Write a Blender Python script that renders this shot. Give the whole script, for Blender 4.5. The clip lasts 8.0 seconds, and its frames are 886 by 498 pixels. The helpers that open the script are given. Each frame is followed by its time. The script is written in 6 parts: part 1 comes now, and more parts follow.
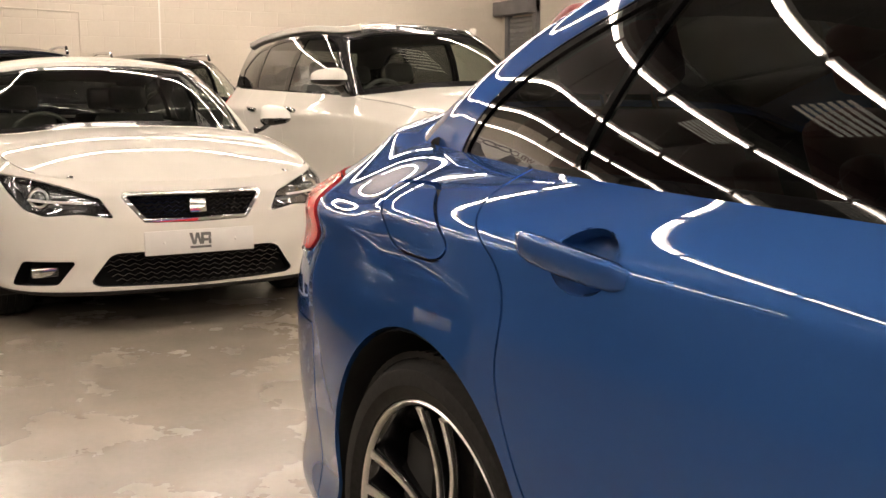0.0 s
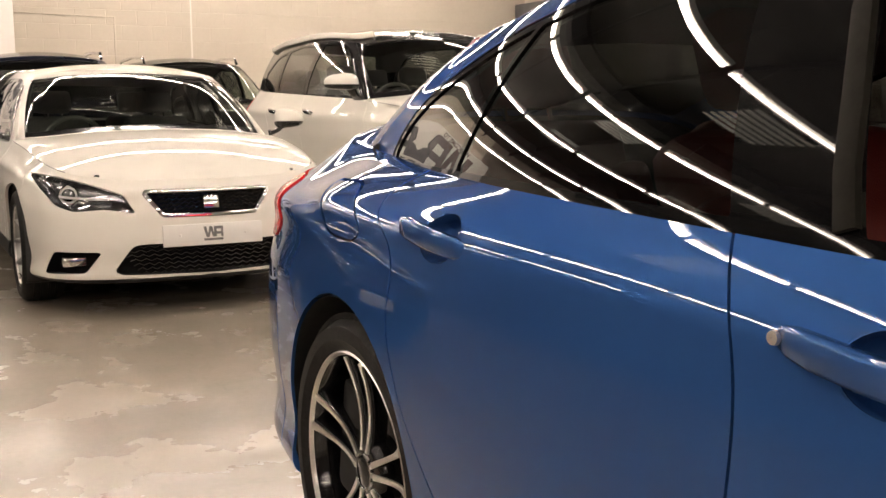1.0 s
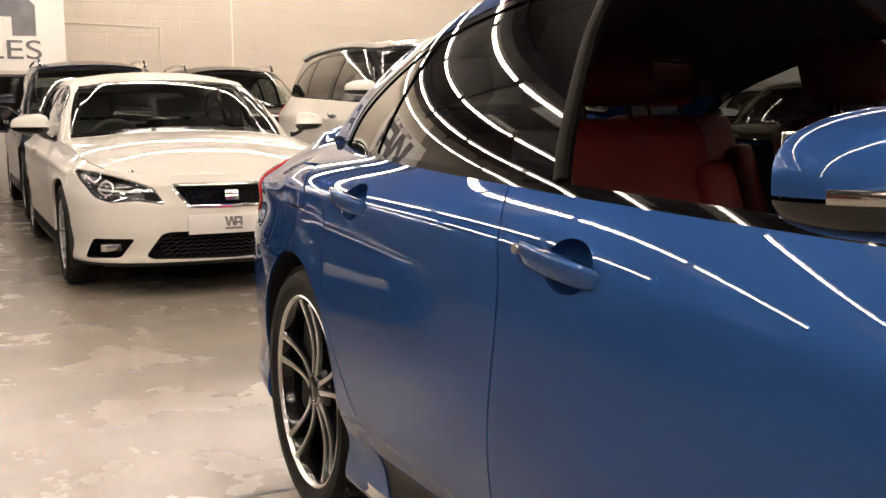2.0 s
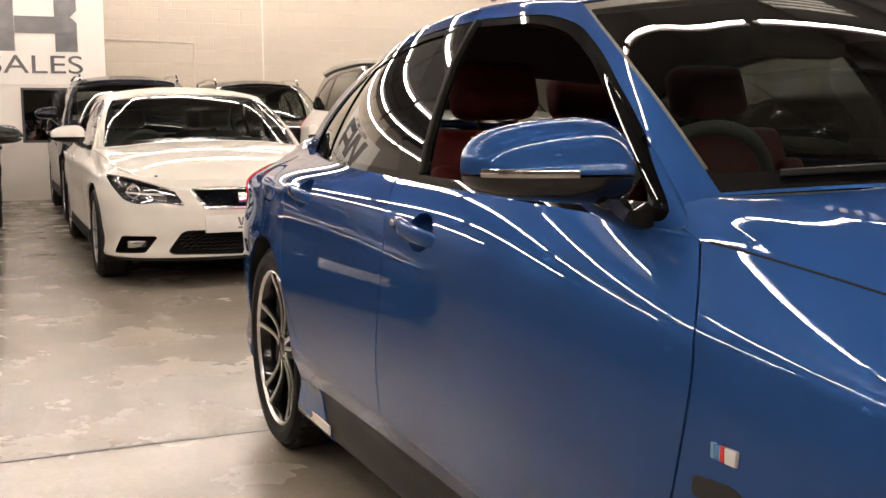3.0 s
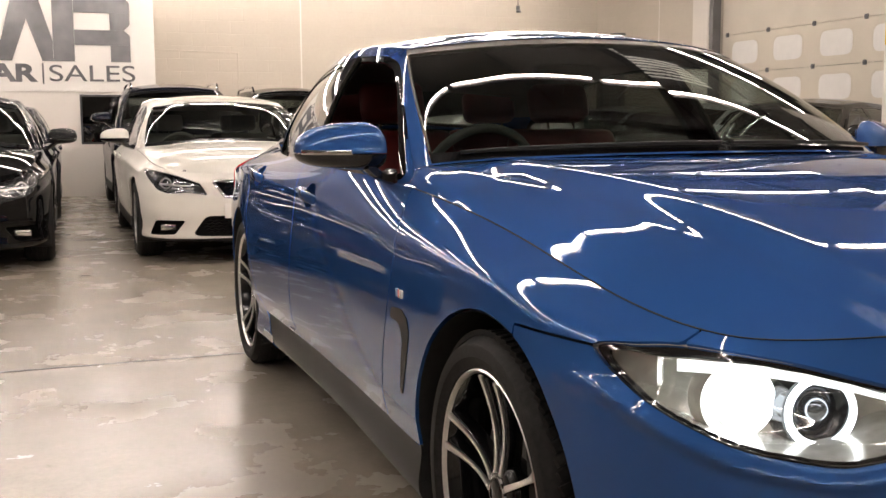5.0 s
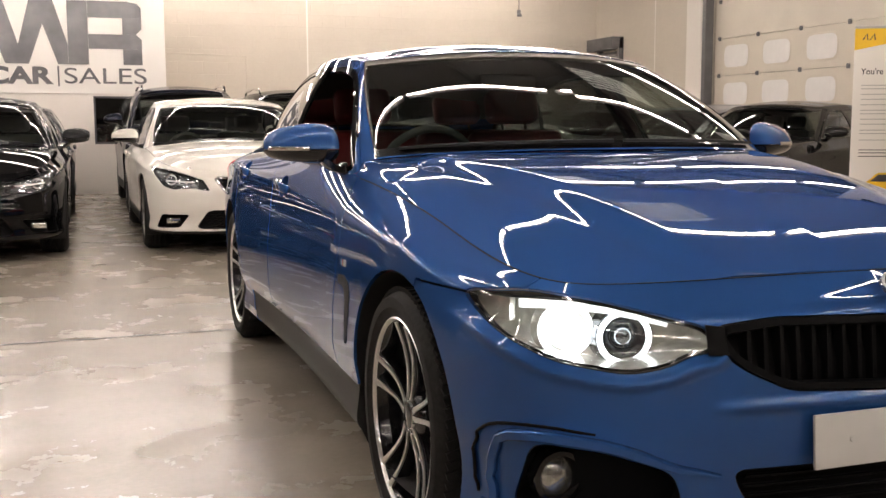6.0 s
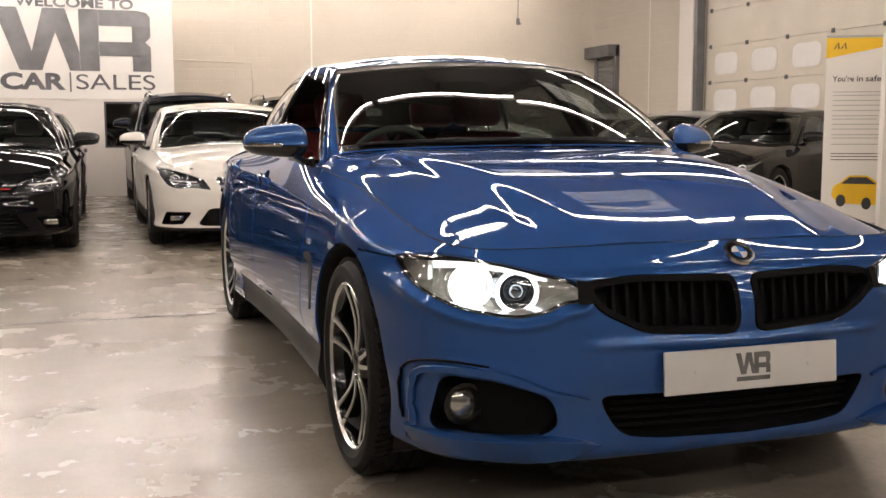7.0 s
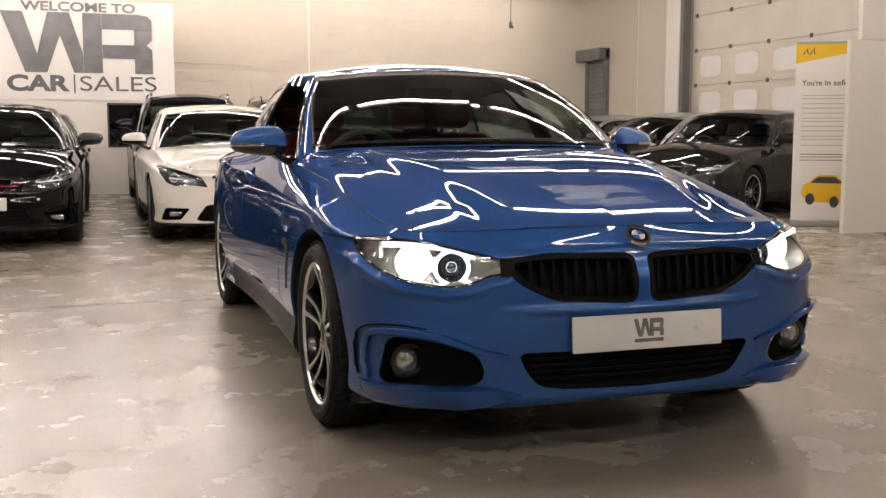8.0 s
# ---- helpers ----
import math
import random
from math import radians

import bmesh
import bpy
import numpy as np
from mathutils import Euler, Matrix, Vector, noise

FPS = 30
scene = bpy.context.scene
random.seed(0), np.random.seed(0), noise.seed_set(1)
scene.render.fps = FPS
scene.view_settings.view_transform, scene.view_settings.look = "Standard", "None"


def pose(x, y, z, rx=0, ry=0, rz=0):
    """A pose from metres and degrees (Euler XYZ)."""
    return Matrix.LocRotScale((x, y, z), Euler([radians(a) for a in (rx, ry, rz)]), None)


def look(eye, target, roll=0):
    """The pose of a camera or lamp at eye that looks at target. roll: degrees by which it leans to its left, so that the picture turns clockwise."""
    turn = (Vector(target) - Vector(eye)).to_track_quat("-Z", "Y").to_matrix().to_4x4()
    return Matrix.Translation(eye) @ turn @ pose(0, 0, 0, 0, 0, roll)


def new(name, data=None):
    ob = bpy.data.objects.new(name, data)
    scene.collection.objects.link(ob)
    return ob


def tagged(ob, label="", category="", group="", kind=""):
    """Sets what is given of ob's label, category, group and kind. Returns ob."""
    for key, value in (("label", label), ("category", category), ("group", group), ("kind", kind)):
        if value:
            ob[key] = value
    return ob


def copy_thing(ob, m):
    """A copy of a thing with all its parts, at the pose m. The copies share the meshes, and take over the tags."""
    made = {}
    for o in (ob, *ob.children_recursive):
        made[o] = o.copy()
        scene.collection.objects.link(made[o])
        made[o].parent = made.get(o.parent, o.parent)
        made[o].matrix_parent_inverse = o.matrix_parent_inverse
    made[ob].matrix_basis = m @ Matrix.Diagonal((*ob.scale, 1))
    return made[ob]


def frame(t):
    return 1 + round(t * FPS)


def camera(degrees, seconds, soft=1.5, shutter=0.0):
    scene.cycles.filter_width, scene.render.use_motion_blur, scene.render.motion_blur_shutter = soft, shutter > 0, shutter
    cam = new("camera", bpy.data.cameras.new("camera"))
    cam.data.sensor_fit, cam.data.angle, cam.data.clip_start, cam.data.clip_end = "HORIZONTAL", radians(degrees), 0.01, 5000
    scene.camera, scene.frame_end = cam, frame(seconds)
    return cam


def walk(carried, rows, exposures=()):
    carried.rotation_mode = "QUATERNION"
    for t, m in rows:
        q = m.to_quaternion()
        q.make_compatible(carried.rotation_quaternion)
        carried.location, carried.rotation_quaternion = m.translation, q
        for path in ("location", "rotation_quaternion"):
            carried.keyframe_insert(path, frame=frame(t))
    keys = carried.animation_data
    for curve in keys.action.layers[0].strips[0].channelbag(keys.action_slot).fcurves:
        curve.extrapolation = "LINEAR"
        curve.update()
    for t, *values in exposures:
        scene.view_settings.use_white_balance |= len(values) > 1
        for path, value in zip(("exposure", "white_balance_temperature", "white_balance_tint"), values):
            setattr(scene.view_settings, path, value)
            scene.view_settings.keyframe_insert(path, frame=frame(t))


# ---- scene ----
cam = camera(46.1, 8.0)
PATH = [
    (0, (-1.424, -1.638, 1.049), (-3.142, -0.652, 0.772), -0.1),
    (0.5, (-1.189, -1.671, 1.064), (-2.92, -0.709, 0.786), -0.1),
    (1, (-0.912, -1.661, 1.082), (-2.663, -0.736, 0.802), -0.3),
    (1.5, (-0.593, -1.676, 1.063), (-2.367, -0.794, 0.786), -0.4),
    (3, (0.494, -1.678, 1.065), (-1.331, -0.899, 0.82), -0.3),
    (3.5, (0.848, -1.643, 1.072), (-0.994, -0.901, 0.833), -0.3),
    (4, (1.192, -1.657, 1.067), (-0.662, -0.947, 0.831), -0.3),
    (4.5, (1.519, -1.643, 1.06), (-0.342, -0.95, 0.824), -0.3),
    (6, (2.458, -1.612, 1.059), (0.584, -0.956, 0.824), -0.2),
    (6.5, (2.754, -1.606, 1.049), (0.875, -0.962, 0.819), -0.2),
    (7, (3.045, -1.595, 1.034), (1.162, -0.957, 0.811), -0.1),
    (7.5, (3.337, -1.59, 1.037), (1.452, -0.957, 0.815), -0.0),
    (8, (3.609, -1.607, 1.039), (1.725, -0.973, 0.817), 0.0),
]
walk(cam, [(t, look(eye, target, roll)) for t, eye, target, roll in PATH],
     [(0, 0.36, 7000, 10), (1.5, 0.39, 6950, 10), (4.0, 0.36, 6600, 10), (8, 0.23, 6450, 10)])

# ---- light ----
world = bpy.data.worlds.new("world")
scene.world = world
world.use_nodes = True
world.node_tree.nodes["Background"].inputs[0].default_value = (0.9, 0.93, 1.0, 1)
world.node_tree.nodes["Background"].inputs[1].default_value = 0.02
TUBE_POWER = 55.0

# ---- materials ----


def material(name, color=(0.5, 0.5, 0.5), rough=0.5, metal=0.0, coat=0.0, coat_rough=0.02, spec=0.5,
             emit=0.0, grain=None, wear=None, bump=0.0, bump_scale=60.0, random_tone=0.0):
    """Principled material; grain = (scale, strength) fine tone noise, wear = (scale, strength) broad stains."""
    m = bpy.data.materials.new(name)
    m.use_nodes = True
    nt = m.node_tree
    b = nt.nodes["Principled BSDF"]
    b.inputs["Base Color"].default_value = (*color, 1)
    b.inputs["Roughness"].default_value = rough
    b.inputs["Metallic"].default_value = metal
    b.inputs["Coat Weight"].default_value = coat
    b.inputs["Coat Roughness"].default_value = coat_rough
    b.inputs["Coat IOR"].default_value = 1.42
    b.inputs["Specular IOR Level"].default_value = spec
    if emit:
        b.inputs["Emission Color"].default_value = (*color, 1)
        b.inputs["Emission Strength"].default_value = emit
    link = nt.links.new
    tc = nt.nodes.new("ShaderNodeTexCoord")
    last = None
    for setting, detail in ((grain, 4), (wear, 6)):
        if not setting:
            continue
        n = nt.nodes.new("ShaderNodeTexNoise")
        n.inputs["Scale"].default_value, n.inputs["Detail"].default_value = setting[0], detail
        link(tc.outputs["Object"], n.inputs["Vector"])
        r = nt.nodes.new("ShaderNodeMapRange")
        r.inputs["From Min"].default_value, r.inputs["From Max"].default_value = 0.3, 0.7
        r.inputs["To Min"].default_value, r.inputs["To Max"].default_value = 1 - setting[1], 1 + setting[1]
        link(n.outputs[0], r.inputs[0])
        mx = nt.nodes.new("ShaderNodeMix")
        mx.data_type, mx.blend_type = "RGBA", "MULTIPLY"
        mx.inputs["Factor"].default_value = 1
        if last is None:
            mx.inputs["A"].default_value = (*color, 1)
        else:
            link(last, mx.inputs["A"])
        link(r.outputs[0], mx.inputs["B"])
        last = mx.outputs["Result"]
    if random_tone:
        oi = nt.nodes.new("ShaderNodeObjectInfo")
        r = nt.nodes.new("ShaderNodeMapRange")
        r.inputs["To Min"].default_value, r.inputs["To Max"].default_value = 1 - random_tone, 1 + random_tone
        link(oi.outputs["Random"], r.inputs[0])
        mx = nt.nodes.new("ShaderNodeMix")
        mx.data_type, mx.blend_type = "RGBA", "MULTIPLY"
        mx.inputs["Factor"].default_value = 1
        mx.inputs["A"].default_value = (*color, 1)
        if last is not None:
            link(last, mx.inputs["A"])
        link(r.outputs[0], mx.inputs["B"])
        last = mx.outputs["Result"]
    if last is not None:
        link(last, b.inputs["Base Color"])
    if bump:
        n = nt.nodes.new("ShaderNodeTexNoise")
        n.inputs["Scale"].default_value, n.inputs["Detail"].default_value = bump_scale, 5
        link(tc.outputs["Object"], n.inputs["Vector"])
        bm_ = nt.nodes.new("ShaderNodeBump")
        bm_.inputs["Strength"].default_value, bm_.inputs["Distance"].default_value = bump, 0.01
        link(n.outputs[0], bm_.inputs["Height"])
        link(bm_.outputs[0], b.inputs["Normal"])
    return m


def car_paint(name, color, metal=0.0, rough=0.35):
    return material(name, color, rough=rough, metal=metal, coat=0.8, coat_rough=0.015, spec=0.15 if metal else 0.0, grain=(2500, 0.10) if metal else None,
                    wear=(3, 0.03), bump=0.010, bump_scale=2.2)


def glass_material(name, tint, clear):
    """Thin car glass: a tinted see-through sheet with a mirror-like outer gloss."""
    m = bpy.data.materials.new(name)
    m.use_nodes = True
    nt = m.node_tree
    nt.nodes.remove(nt.nodes["Principled BSDF"])
    out = nt.nodes["Material Output"]
    tr = nt.nodes.new("ShaderNodeBsdfTransparent")
    tr.inputs[0].default_value = (*[c * clear for c in tint], 1)
    gl = nt.nodes.new("ShaderNodeBsdfGlossy")
    gl.inputs["Roughness"].default_value = 0.01
    gl.inputs[0].default_value = (1, 1, 1, 1)
    lw = nt.nodes.new("ShaderNodeLayerWeight")
    lw.inputs["Blend"].default_value = 0.5
    pw = nt.nodes.new("ShaderNodeMath")
    pw.operation = "POWER"
    pw.inputs[1].default_value = 5.0
    nt.links.new(lw.outputs["Facing"], pw.inputs[0])
    fr = nt.nodes.new("ShaderNodeMapRange")
    fr.inputs["To Min"].default_value, fr.inputs["To Max"].default_value = 0.06, 1.0
    nt.links.new(pw.outputs[0], fr.inputs[0])
    mx = nt.nodes.new("ShaderNodeMixShader")
    nt.links.new(fr.outputs[0], mx.inputs[0])
    nt.links.new(tr.outputs[0], mx.inputs[1])
    nt.links.new(gl.outputs[0], mx.inputs[2])
    nt.links.new(mx.outputs[0], out.inputs[0])
    return m


M_BLUE = material("blue_metallic_paint", (0.085, 0.295, 0.89), rough=0.46, metal=0.38, coat=1.0, coat_rough=0.006, spec=0.05, grain=(2500, 0.06), wear=(3, 0.02))
M_BLUE.node_tree.nodes["Principled BSDF"].inputs["Coat Tint"].default_value = (0.35, 0.35, 0.36, 1)
M_BLUE.node_tree.nodes["Principled BSDF"].inputs["Specular Tint"].default_value = (0.05, 0.25, 0.7, 1)
M_BLUE.node_tree.nodes["Principled BSDF"].inputs["Coat IOR"].default_value = 1.42
M_WHITE = car_paint("white_paint", (0.78, 0.76, 0.70))
M_BLACK = car_paint("black_paint", (0.004, 0.004, 0.0045), 0.0, 0.5)
M_DARKBLUE = car_paint("dark_blue_paint", (0.006, 0.008, 0.018), 0.0, 0.5)
M_SILVER = car_paint("silver_paint", (0.45, 0.46, 0.47), 0.7, 0.3)
M_GREY = car_paint("graphite_paint", (0.014, 0.0135, 0.013), 0.0, 0.5)
M_GLOSSBLACK = material("gloss_black_plastic", (0.008, 0.008, 0.009), rough=0.12, coat=0.6)
M_PLASTIC = material("black_plastic", (0.007, 0.007, 0.0075), rough=0.55, grain=(400, 0.2), bump=0.15, bump_scale=500)
M_SKIRT = material("dark_grey_skirt", (0.014, 0.0135, 0.0125), rough=0.45, spec=0.2, grain=(60, 0.15), wear=(5, 0.2))
M_SHELL = material("underbody_black", (0.012, 0.012, 0.012), rough=0.8, grain=(30, 0.3))
M_CHROME = material("chrome", (0.78, 0.78, 0.78), rough=0.08, metal=1.0)
M_ALLOY = material("machined_alloy", (0.82, 0.81, 0.79), rough=0.30, metal=1.0, grain=(180, 0.08))
M_SILVERWHEEL = material("silver_wheel", (0.42, 0.42, 0.42), rough=0.3, metal=0.8)
M_RIMBLACK = material("black_rim_paint", (0.006, 0.006, 0.007), rough=0.15, coat=0.7)
M_TYRE = material("tyre_rubber", (0.016, 0.0155, 0.015), rough=0.6, spec=0.15, grain=(90, 0.25), wear=(14, 0.25), bump=0.1, bump_scale=220)
M_DISC = material("brake_disc", (0.22, 0.21, 0.2), rough=0.35, metal=1.0, grain=(120, 0.2))
M_FOGGLASS = material("fog_lamp_glass", (0.55, 0.55, 0.52), rough=0.12, metal=0.8, wear=(60, 0.4))
M_TINT = glass_material("tinted_glass", (0.9, 0.95, 0.92), 0.18)
M_CLEAR = glass_material("clear_glass", (0.93, 1.0, 0.94), 0.72)
M_SCREEN = glass_material("green_windscreen_glass", (0.90, 1.0, 0.93), 0.50)
M_LENS = glass_material("lamp_lens", (1, 1, 1), 0.95)
M_RUBBER = material("grey_rubber_seal", (0.10, 0.092, 0.075), rough=0.4, grain=(80, 0.15))
M_SEAL = material("dark_rubber_channel", (0.012, 0.011, 0.009), rough=0.75, spec=0.1, grain=(80, 0.15))
M_MIRROR = material("mirror_glass", (0.85, 0.87, 0.9), rough=0.02, metal=1.0)
M_REDLENS = material("red_lens", (0.62, 0.016, 0.014), rough=0.25, coat=0.25, spec=0.25, wear=(30, 0.25))
M_RED = material("red_leather", (0.17, 0.012, 0.011), rough=0.5, wear=(9, 0.2), bump=0.25, bump_scale=260)
M_CABIN = material("dark_cabin_trim", (0.09, 0.09, 0.085), rough=0.65, grain=(200, 0.2), bump=0.2, bump_scale=300)
M_CABINGREY = material("grey_cabin_cloth", (0.13, 0.13, 0.125), rough=0.85, grain=(150, 0.2))
M_PLATE = material("plate_white", (0.78, 0.77, 0.74), rough=0.3, coat=0.3, wear=(12, 0.03))
M_INK = material("grey_ink", (0.16, 0.16, 0.155), rough=0.4, wear=(20, 0.25))
M_LAMPON = material("lamp_on", (0.86, 0.94, 1.0), emit=6.0)
M_RINGON = material("ring_lamp_on", (0.9, 0.96, 1.0), emit=3.5)
M_LAMPCHROME = material("lamp_reflector", (0.72, 0.69, 0.63), rough=0.2, metal=0.5, wear=(30, 0.2))
M_BROW = material("brow_strip_on", (0.95, 0.97, 1.0), emit=1.1)
M_VOID = material("grille_black", (0.007, 0.007, 0.0075), rough=0.6, spec=0.08)
M_TRIM = material("black_window_trim", (0.006, 0.006, 0.0065), rough=0.03, spec=0.3)
M_BULBGLASS = material("lamp_projector", (0.3, 0.31, 0.33), rough=0.03, metal=0.9)
M_BADGEBLUE = material("badge_blue", (0.02, 0.12, 0.42), rough=0.2, coat=1.0)
M_BADGEWHITE = material("badge_white", (0.8, 0.8, 0.8), rough=0.2, coat=1.0)
M_BADGERED = material("badge_red", (0.5, 0.02, 0.03), rough=0.2, coat=1.0)
M_BADGEPALE = material("badge_pale_blue", (0.15, 0.38, 0.62), rough=0.2, coat=1.0)

# ---- helpers for building ----


def link_mesh(name, verts, faces, mat, parent=None, label="", sharp=40, smooth=True):
    me = bpy.data.meshes.new(name)
    me.from_pydata([tuple(map(float, v)) for v in verts], [], faces)
    me.validate()
    if mat:
        me.materials.append(mat)
    if smooth:
        me.polygons.foreach_set("use_smooth", [True] * len(me.polygons))
        me.set_sharp_from_angle(angle=radians(sharp))
    ob = new(name, me)
    if parent:
        ob.parent = parent
    if label:
        ob["label"] = label
    return ob


def part(name, bm, mat, parent=None, label="", sharp=40, smooth=True):
    """Links a bmesh as one mesh object under a thing or a part, and frees it."""
    me = bpy.data.meshes.new(name)
    bmesh.ops.recalc_face_normals(bm, faces=bm.faces)
    bm.to_mesh(me)
    bm.free()
    me.materials.append(mat)
    if smooth:
        me.polygons.foreach_set("use_smooth", [True] * len(me.polygons))
        me.set_sharp_from_angle(angle=radians(sharp))
    ob = new(name, me)
    if parent:
        ob.parent = parent
    if label:
        ob["label"] = label
    return ob


def empty(name, m=None):
    ob = new(name)
    ob.empty_display_size = 0.2
    if m is not None:
        ob.matrix_basis = m
    return ob


def add_box(bm, x0, x1, y0, y1, z0, z1, bevel=0.0, seg=2, m=None):
    r = bmesh.ops.create_cube(bm, size=1.0)
    vs = r["verts"]
    for v in vs:
        v.co = Vector(((x0 + x1) / 2 + v.co.x * (x1 - x0), (y0 + y1) / 2 + v.co.y * (y1 - y0), (z0 + z1) / 2 + v.co.z * (z1 - z0)))
    out = list(vs)
    if bevel:
        es = {e for v in vs for e in v.link_edges}
        b = bmesh.ops.bevel(bm, geom=list(es), offset=bevel, segments=seg, profile=0.6, affect="EDGES")
        out = list({v for f in b["faces"] for v in f.verts} | {v for v in vs if v.is_valid})
    if m is not None:
        for v in out:
            v.co = m @ v.co
    return bm


def box(x0, x1, y0, y1, z0, z1, bevel=0.0, seg=2):
    return add_box(bmesh.new(), x0, x1, y0, y1, z0, z1, bevel, seg)


def add_lathe(bm, profile, steps, axis="y", closed=False, m=None):
    """Turns a profile of (radius, along) round an axis."""
    rings = []
    for r, a in profile:
        ring = []
        for i in range(steps):
            q = 2 * math.pi * i / steps
            c, s = r * math.cos(q), r * math.sin(q)
            p = Vector((c, a, s)) if axis == "y" else (Vector((a, c, s)) if axis == "x" else Vector((c, s, a)))
            ring.append(bm.verts.new(m @ p if m is not None else p))
        rings.append(ring)
    pairs = list(zip(rings, rings[1:])) + ([(rings[-1], rings[0])] if closed else [])
    for a, b in pairs:
        for i in range(steps):
            j = (i + 1) % steps
            bm.faces.new((a[i], a[j], b[j], b[i]))
    return bm


def add_sweep(bm, points, width, depth, up=(0, 0, 1), round_ends=False):
    """A bar of rectangular section (bevelled corners) along a list of points."""
    rings = []
    pts = [Vector(p) for p in points]
    for i, p in enumerate(pts):
        d = (pts[min(i + 1, len(pts) - 1)] - pts[max(i - 1, 0)]).normalized()
        side = d.cross(Vector(up))
        side = side.normalized() if side.length > 1e-6 else Vector((1, 0, 0))
        top = side.cross(d).normalized()
        w = width[i] if isinstance(width, (list, tuple)) else width
        h = depth[i] if isinstance(depth, (list, tuple)) else depth
        k = 0.7
        sec = [(-1, -k), (-k, -1), (k, -1), (1, -k), (1, k), (k, 1), (-k, 1), (-1, k)]
        rings.append([bm.verts.new(p + side * (a * w / 2) + top * (b * h / 2)) for a, b in sec])
    for a, b in zip(rings, rings[1:]):
        for i in range(8):
            bm.faces.new((a[i], a[(i + 1) % 8], b[(i + 1) % 8], b[i]))
    bm.faces.new(rings[0][::-1])
    bm.faces.new(rings[-1])
    return bm


def add_slab(bm, poly, depth, place):
    """A flat plate: a 2D outline given depth, set in space by place(u, v, w)."""
    a = [bm.verts.new(place(u, v, 0)) for u, v in poly]
    b = [bm.verts.new(place(u, v, depth)) for u, v in poly]
    bm.faces.new(b)
    bm.faces.new(a[::-1])
    n = len(poly)
    for i in range(n):
        bm.faces.new((a[i], a[(i + 1) % n], b[(i + 1) % n], b[i]))
    return bm


class Spline:
    """Natural cubic spline through knots; one or more columns."""

    def __init__(self, t, v):
        self.t, self.v = np.asarray(t, float), np.asarray(v, float)
        n = len(self.t)
        h = np.diff(self.t)
        a = np.eye(n)
        r = np.zeros(self.v.shape)
        for i in range(1, n - 1):
            a[i, i - 1], a[i, i], a[i, i + 1] = h[i - 1], 2 * (h[i - 1] + h[i]), h[i]
            r[i] = 6 * ((self.v[i + 1] - self.v[i]) / h[i] - (self.v[i] - self.v[i - 1]) / h[i - 1])
        self.m = np.linalg.solve(a, r)

    def __call__(self, x):
        x = np.clip(np.asarray(x, float), self.t[0], self.t[-1])
        i = np.clip(np.searchsorted(self.t, x) - 1, 0, len(self.t) - 2)
        h = self.t[i + 1] - self.t[i]
        a, b = (self.t[i + 1] - x) / h, (x - self.t[i]) / h
        if self.v.ndim > 1:
            a, b, h = a[..., None], b[..., None], h[..., None]
        return a * self.v[i] + b * self.v[i + 1] + ((a ** 3 - a) * self.m[i] + (b ** 3 - b) * self.m[i + 1]) * h * h / 6


def rounded(poly, radius=0.02):
    """A closed outline with its corners turned into small arcs."""
    p = np.asarray(poly, float)
    out = []
    for i in range(len(p)):
        a, c, b = p[i - 1], p[i], p[(i + 1) % len(p)]
        la, lb = np.linalg.norm(a - c), np.linalg.norm(b - c)
        s = c + (a - c) * min(radius, 0.42 * la) / la
        e = c + (b - c) * min(radius, 0.42 * lb) / lb
        for t in (0, 0.25, 0.5, 0.75, 1):
            out.append(s * (1 - t) ** 2 + c * 2 * t * (1 - t) + e * t * t)
    return np.array(out)


def inside(poly, a, b):
    """Signed distance to a closed outline, positive within."""
    p = np.asarray(poly, float)
    q = np.roll(p, -1, 0)
    pt = np.stack([a, b], -1)[..., None, :]
    e = q - p
    w = pt - p
    t = np.clip((w * e).sum(-1) / np.maximum((e * e).sum(-1), 1e-12), 0, 1)
    d = np.sqrt(((w - t[..., None] * e) ** 2).sum(-1)).min(-1)
    x, y = pt[..., 0], pt[..., 1]
    cross = ((p[:, 1] <= y) != (q[:, 1] <= y)) & (x < e[:, 0] * (y - p[:, 1]) / np.where(np.abs(e[:, 1]) < 1e-12, 1e-12, e[:, 1]) + p[:, 0])
    return np.where(cross.sum(-1) % 2 == 1, d, -d)


def cut_grid(P, N, F, base=0):
    """The part of a grid surface where the field F is positive: points, normals, faces."""
    n, m = F.shape
    ok = F >= 0
    verts, norms, faces, index, edge = [], [], [], {}, {}

    def vertex(i, j):
        if (i, j) not in index:
            index[(i, j)] = len(verts)
            verts.append(P[i, j])
            norms.append(N[i, j])
        return index[(i, j)]

    def crossing(a, b):
        key = (a, b) if a < b else (b, a)
        if key not in edge:
            fa, fb = F[key[0]], F[key[1]]
            t = fa / (fa - fb)
            edge[key] = len(verts)
            verts.append(P[key[0]] * (1 - t) + P[key[1]] * t)
            norms.append(N[key[0]] * (1 - t) + N[key[1]] * t)
        return edge[key]

    c = ok[:-1, :-1].astype(int) + ok[1:, :-1] + ok[1:, 1:] + ok[:-1, 1:]
    for i, j in zip(*np.nonzero(c)):
        i, j = int(i), int(j)
        ring = [(i, j), (i + 1, j), (i + 1, j + 1), (i, j + 1)]
        if c[i, j] == 4:
            faces.append([vertex(*k) for k in ring])
            continue
        poly = []
        for a, b in zip(ring, ring[1:] + ring[:1]):
            if ok[a]:
                poly.append(vertex(*a))
            if ok[a] != ok[b]:
                poly.append(crossing(a, b))
        if len(poly) > 2:
            faces.append(poly)
    return np.array(verts).reshape(-1, 3), np.array(norms).reshape(-1, 3), faces


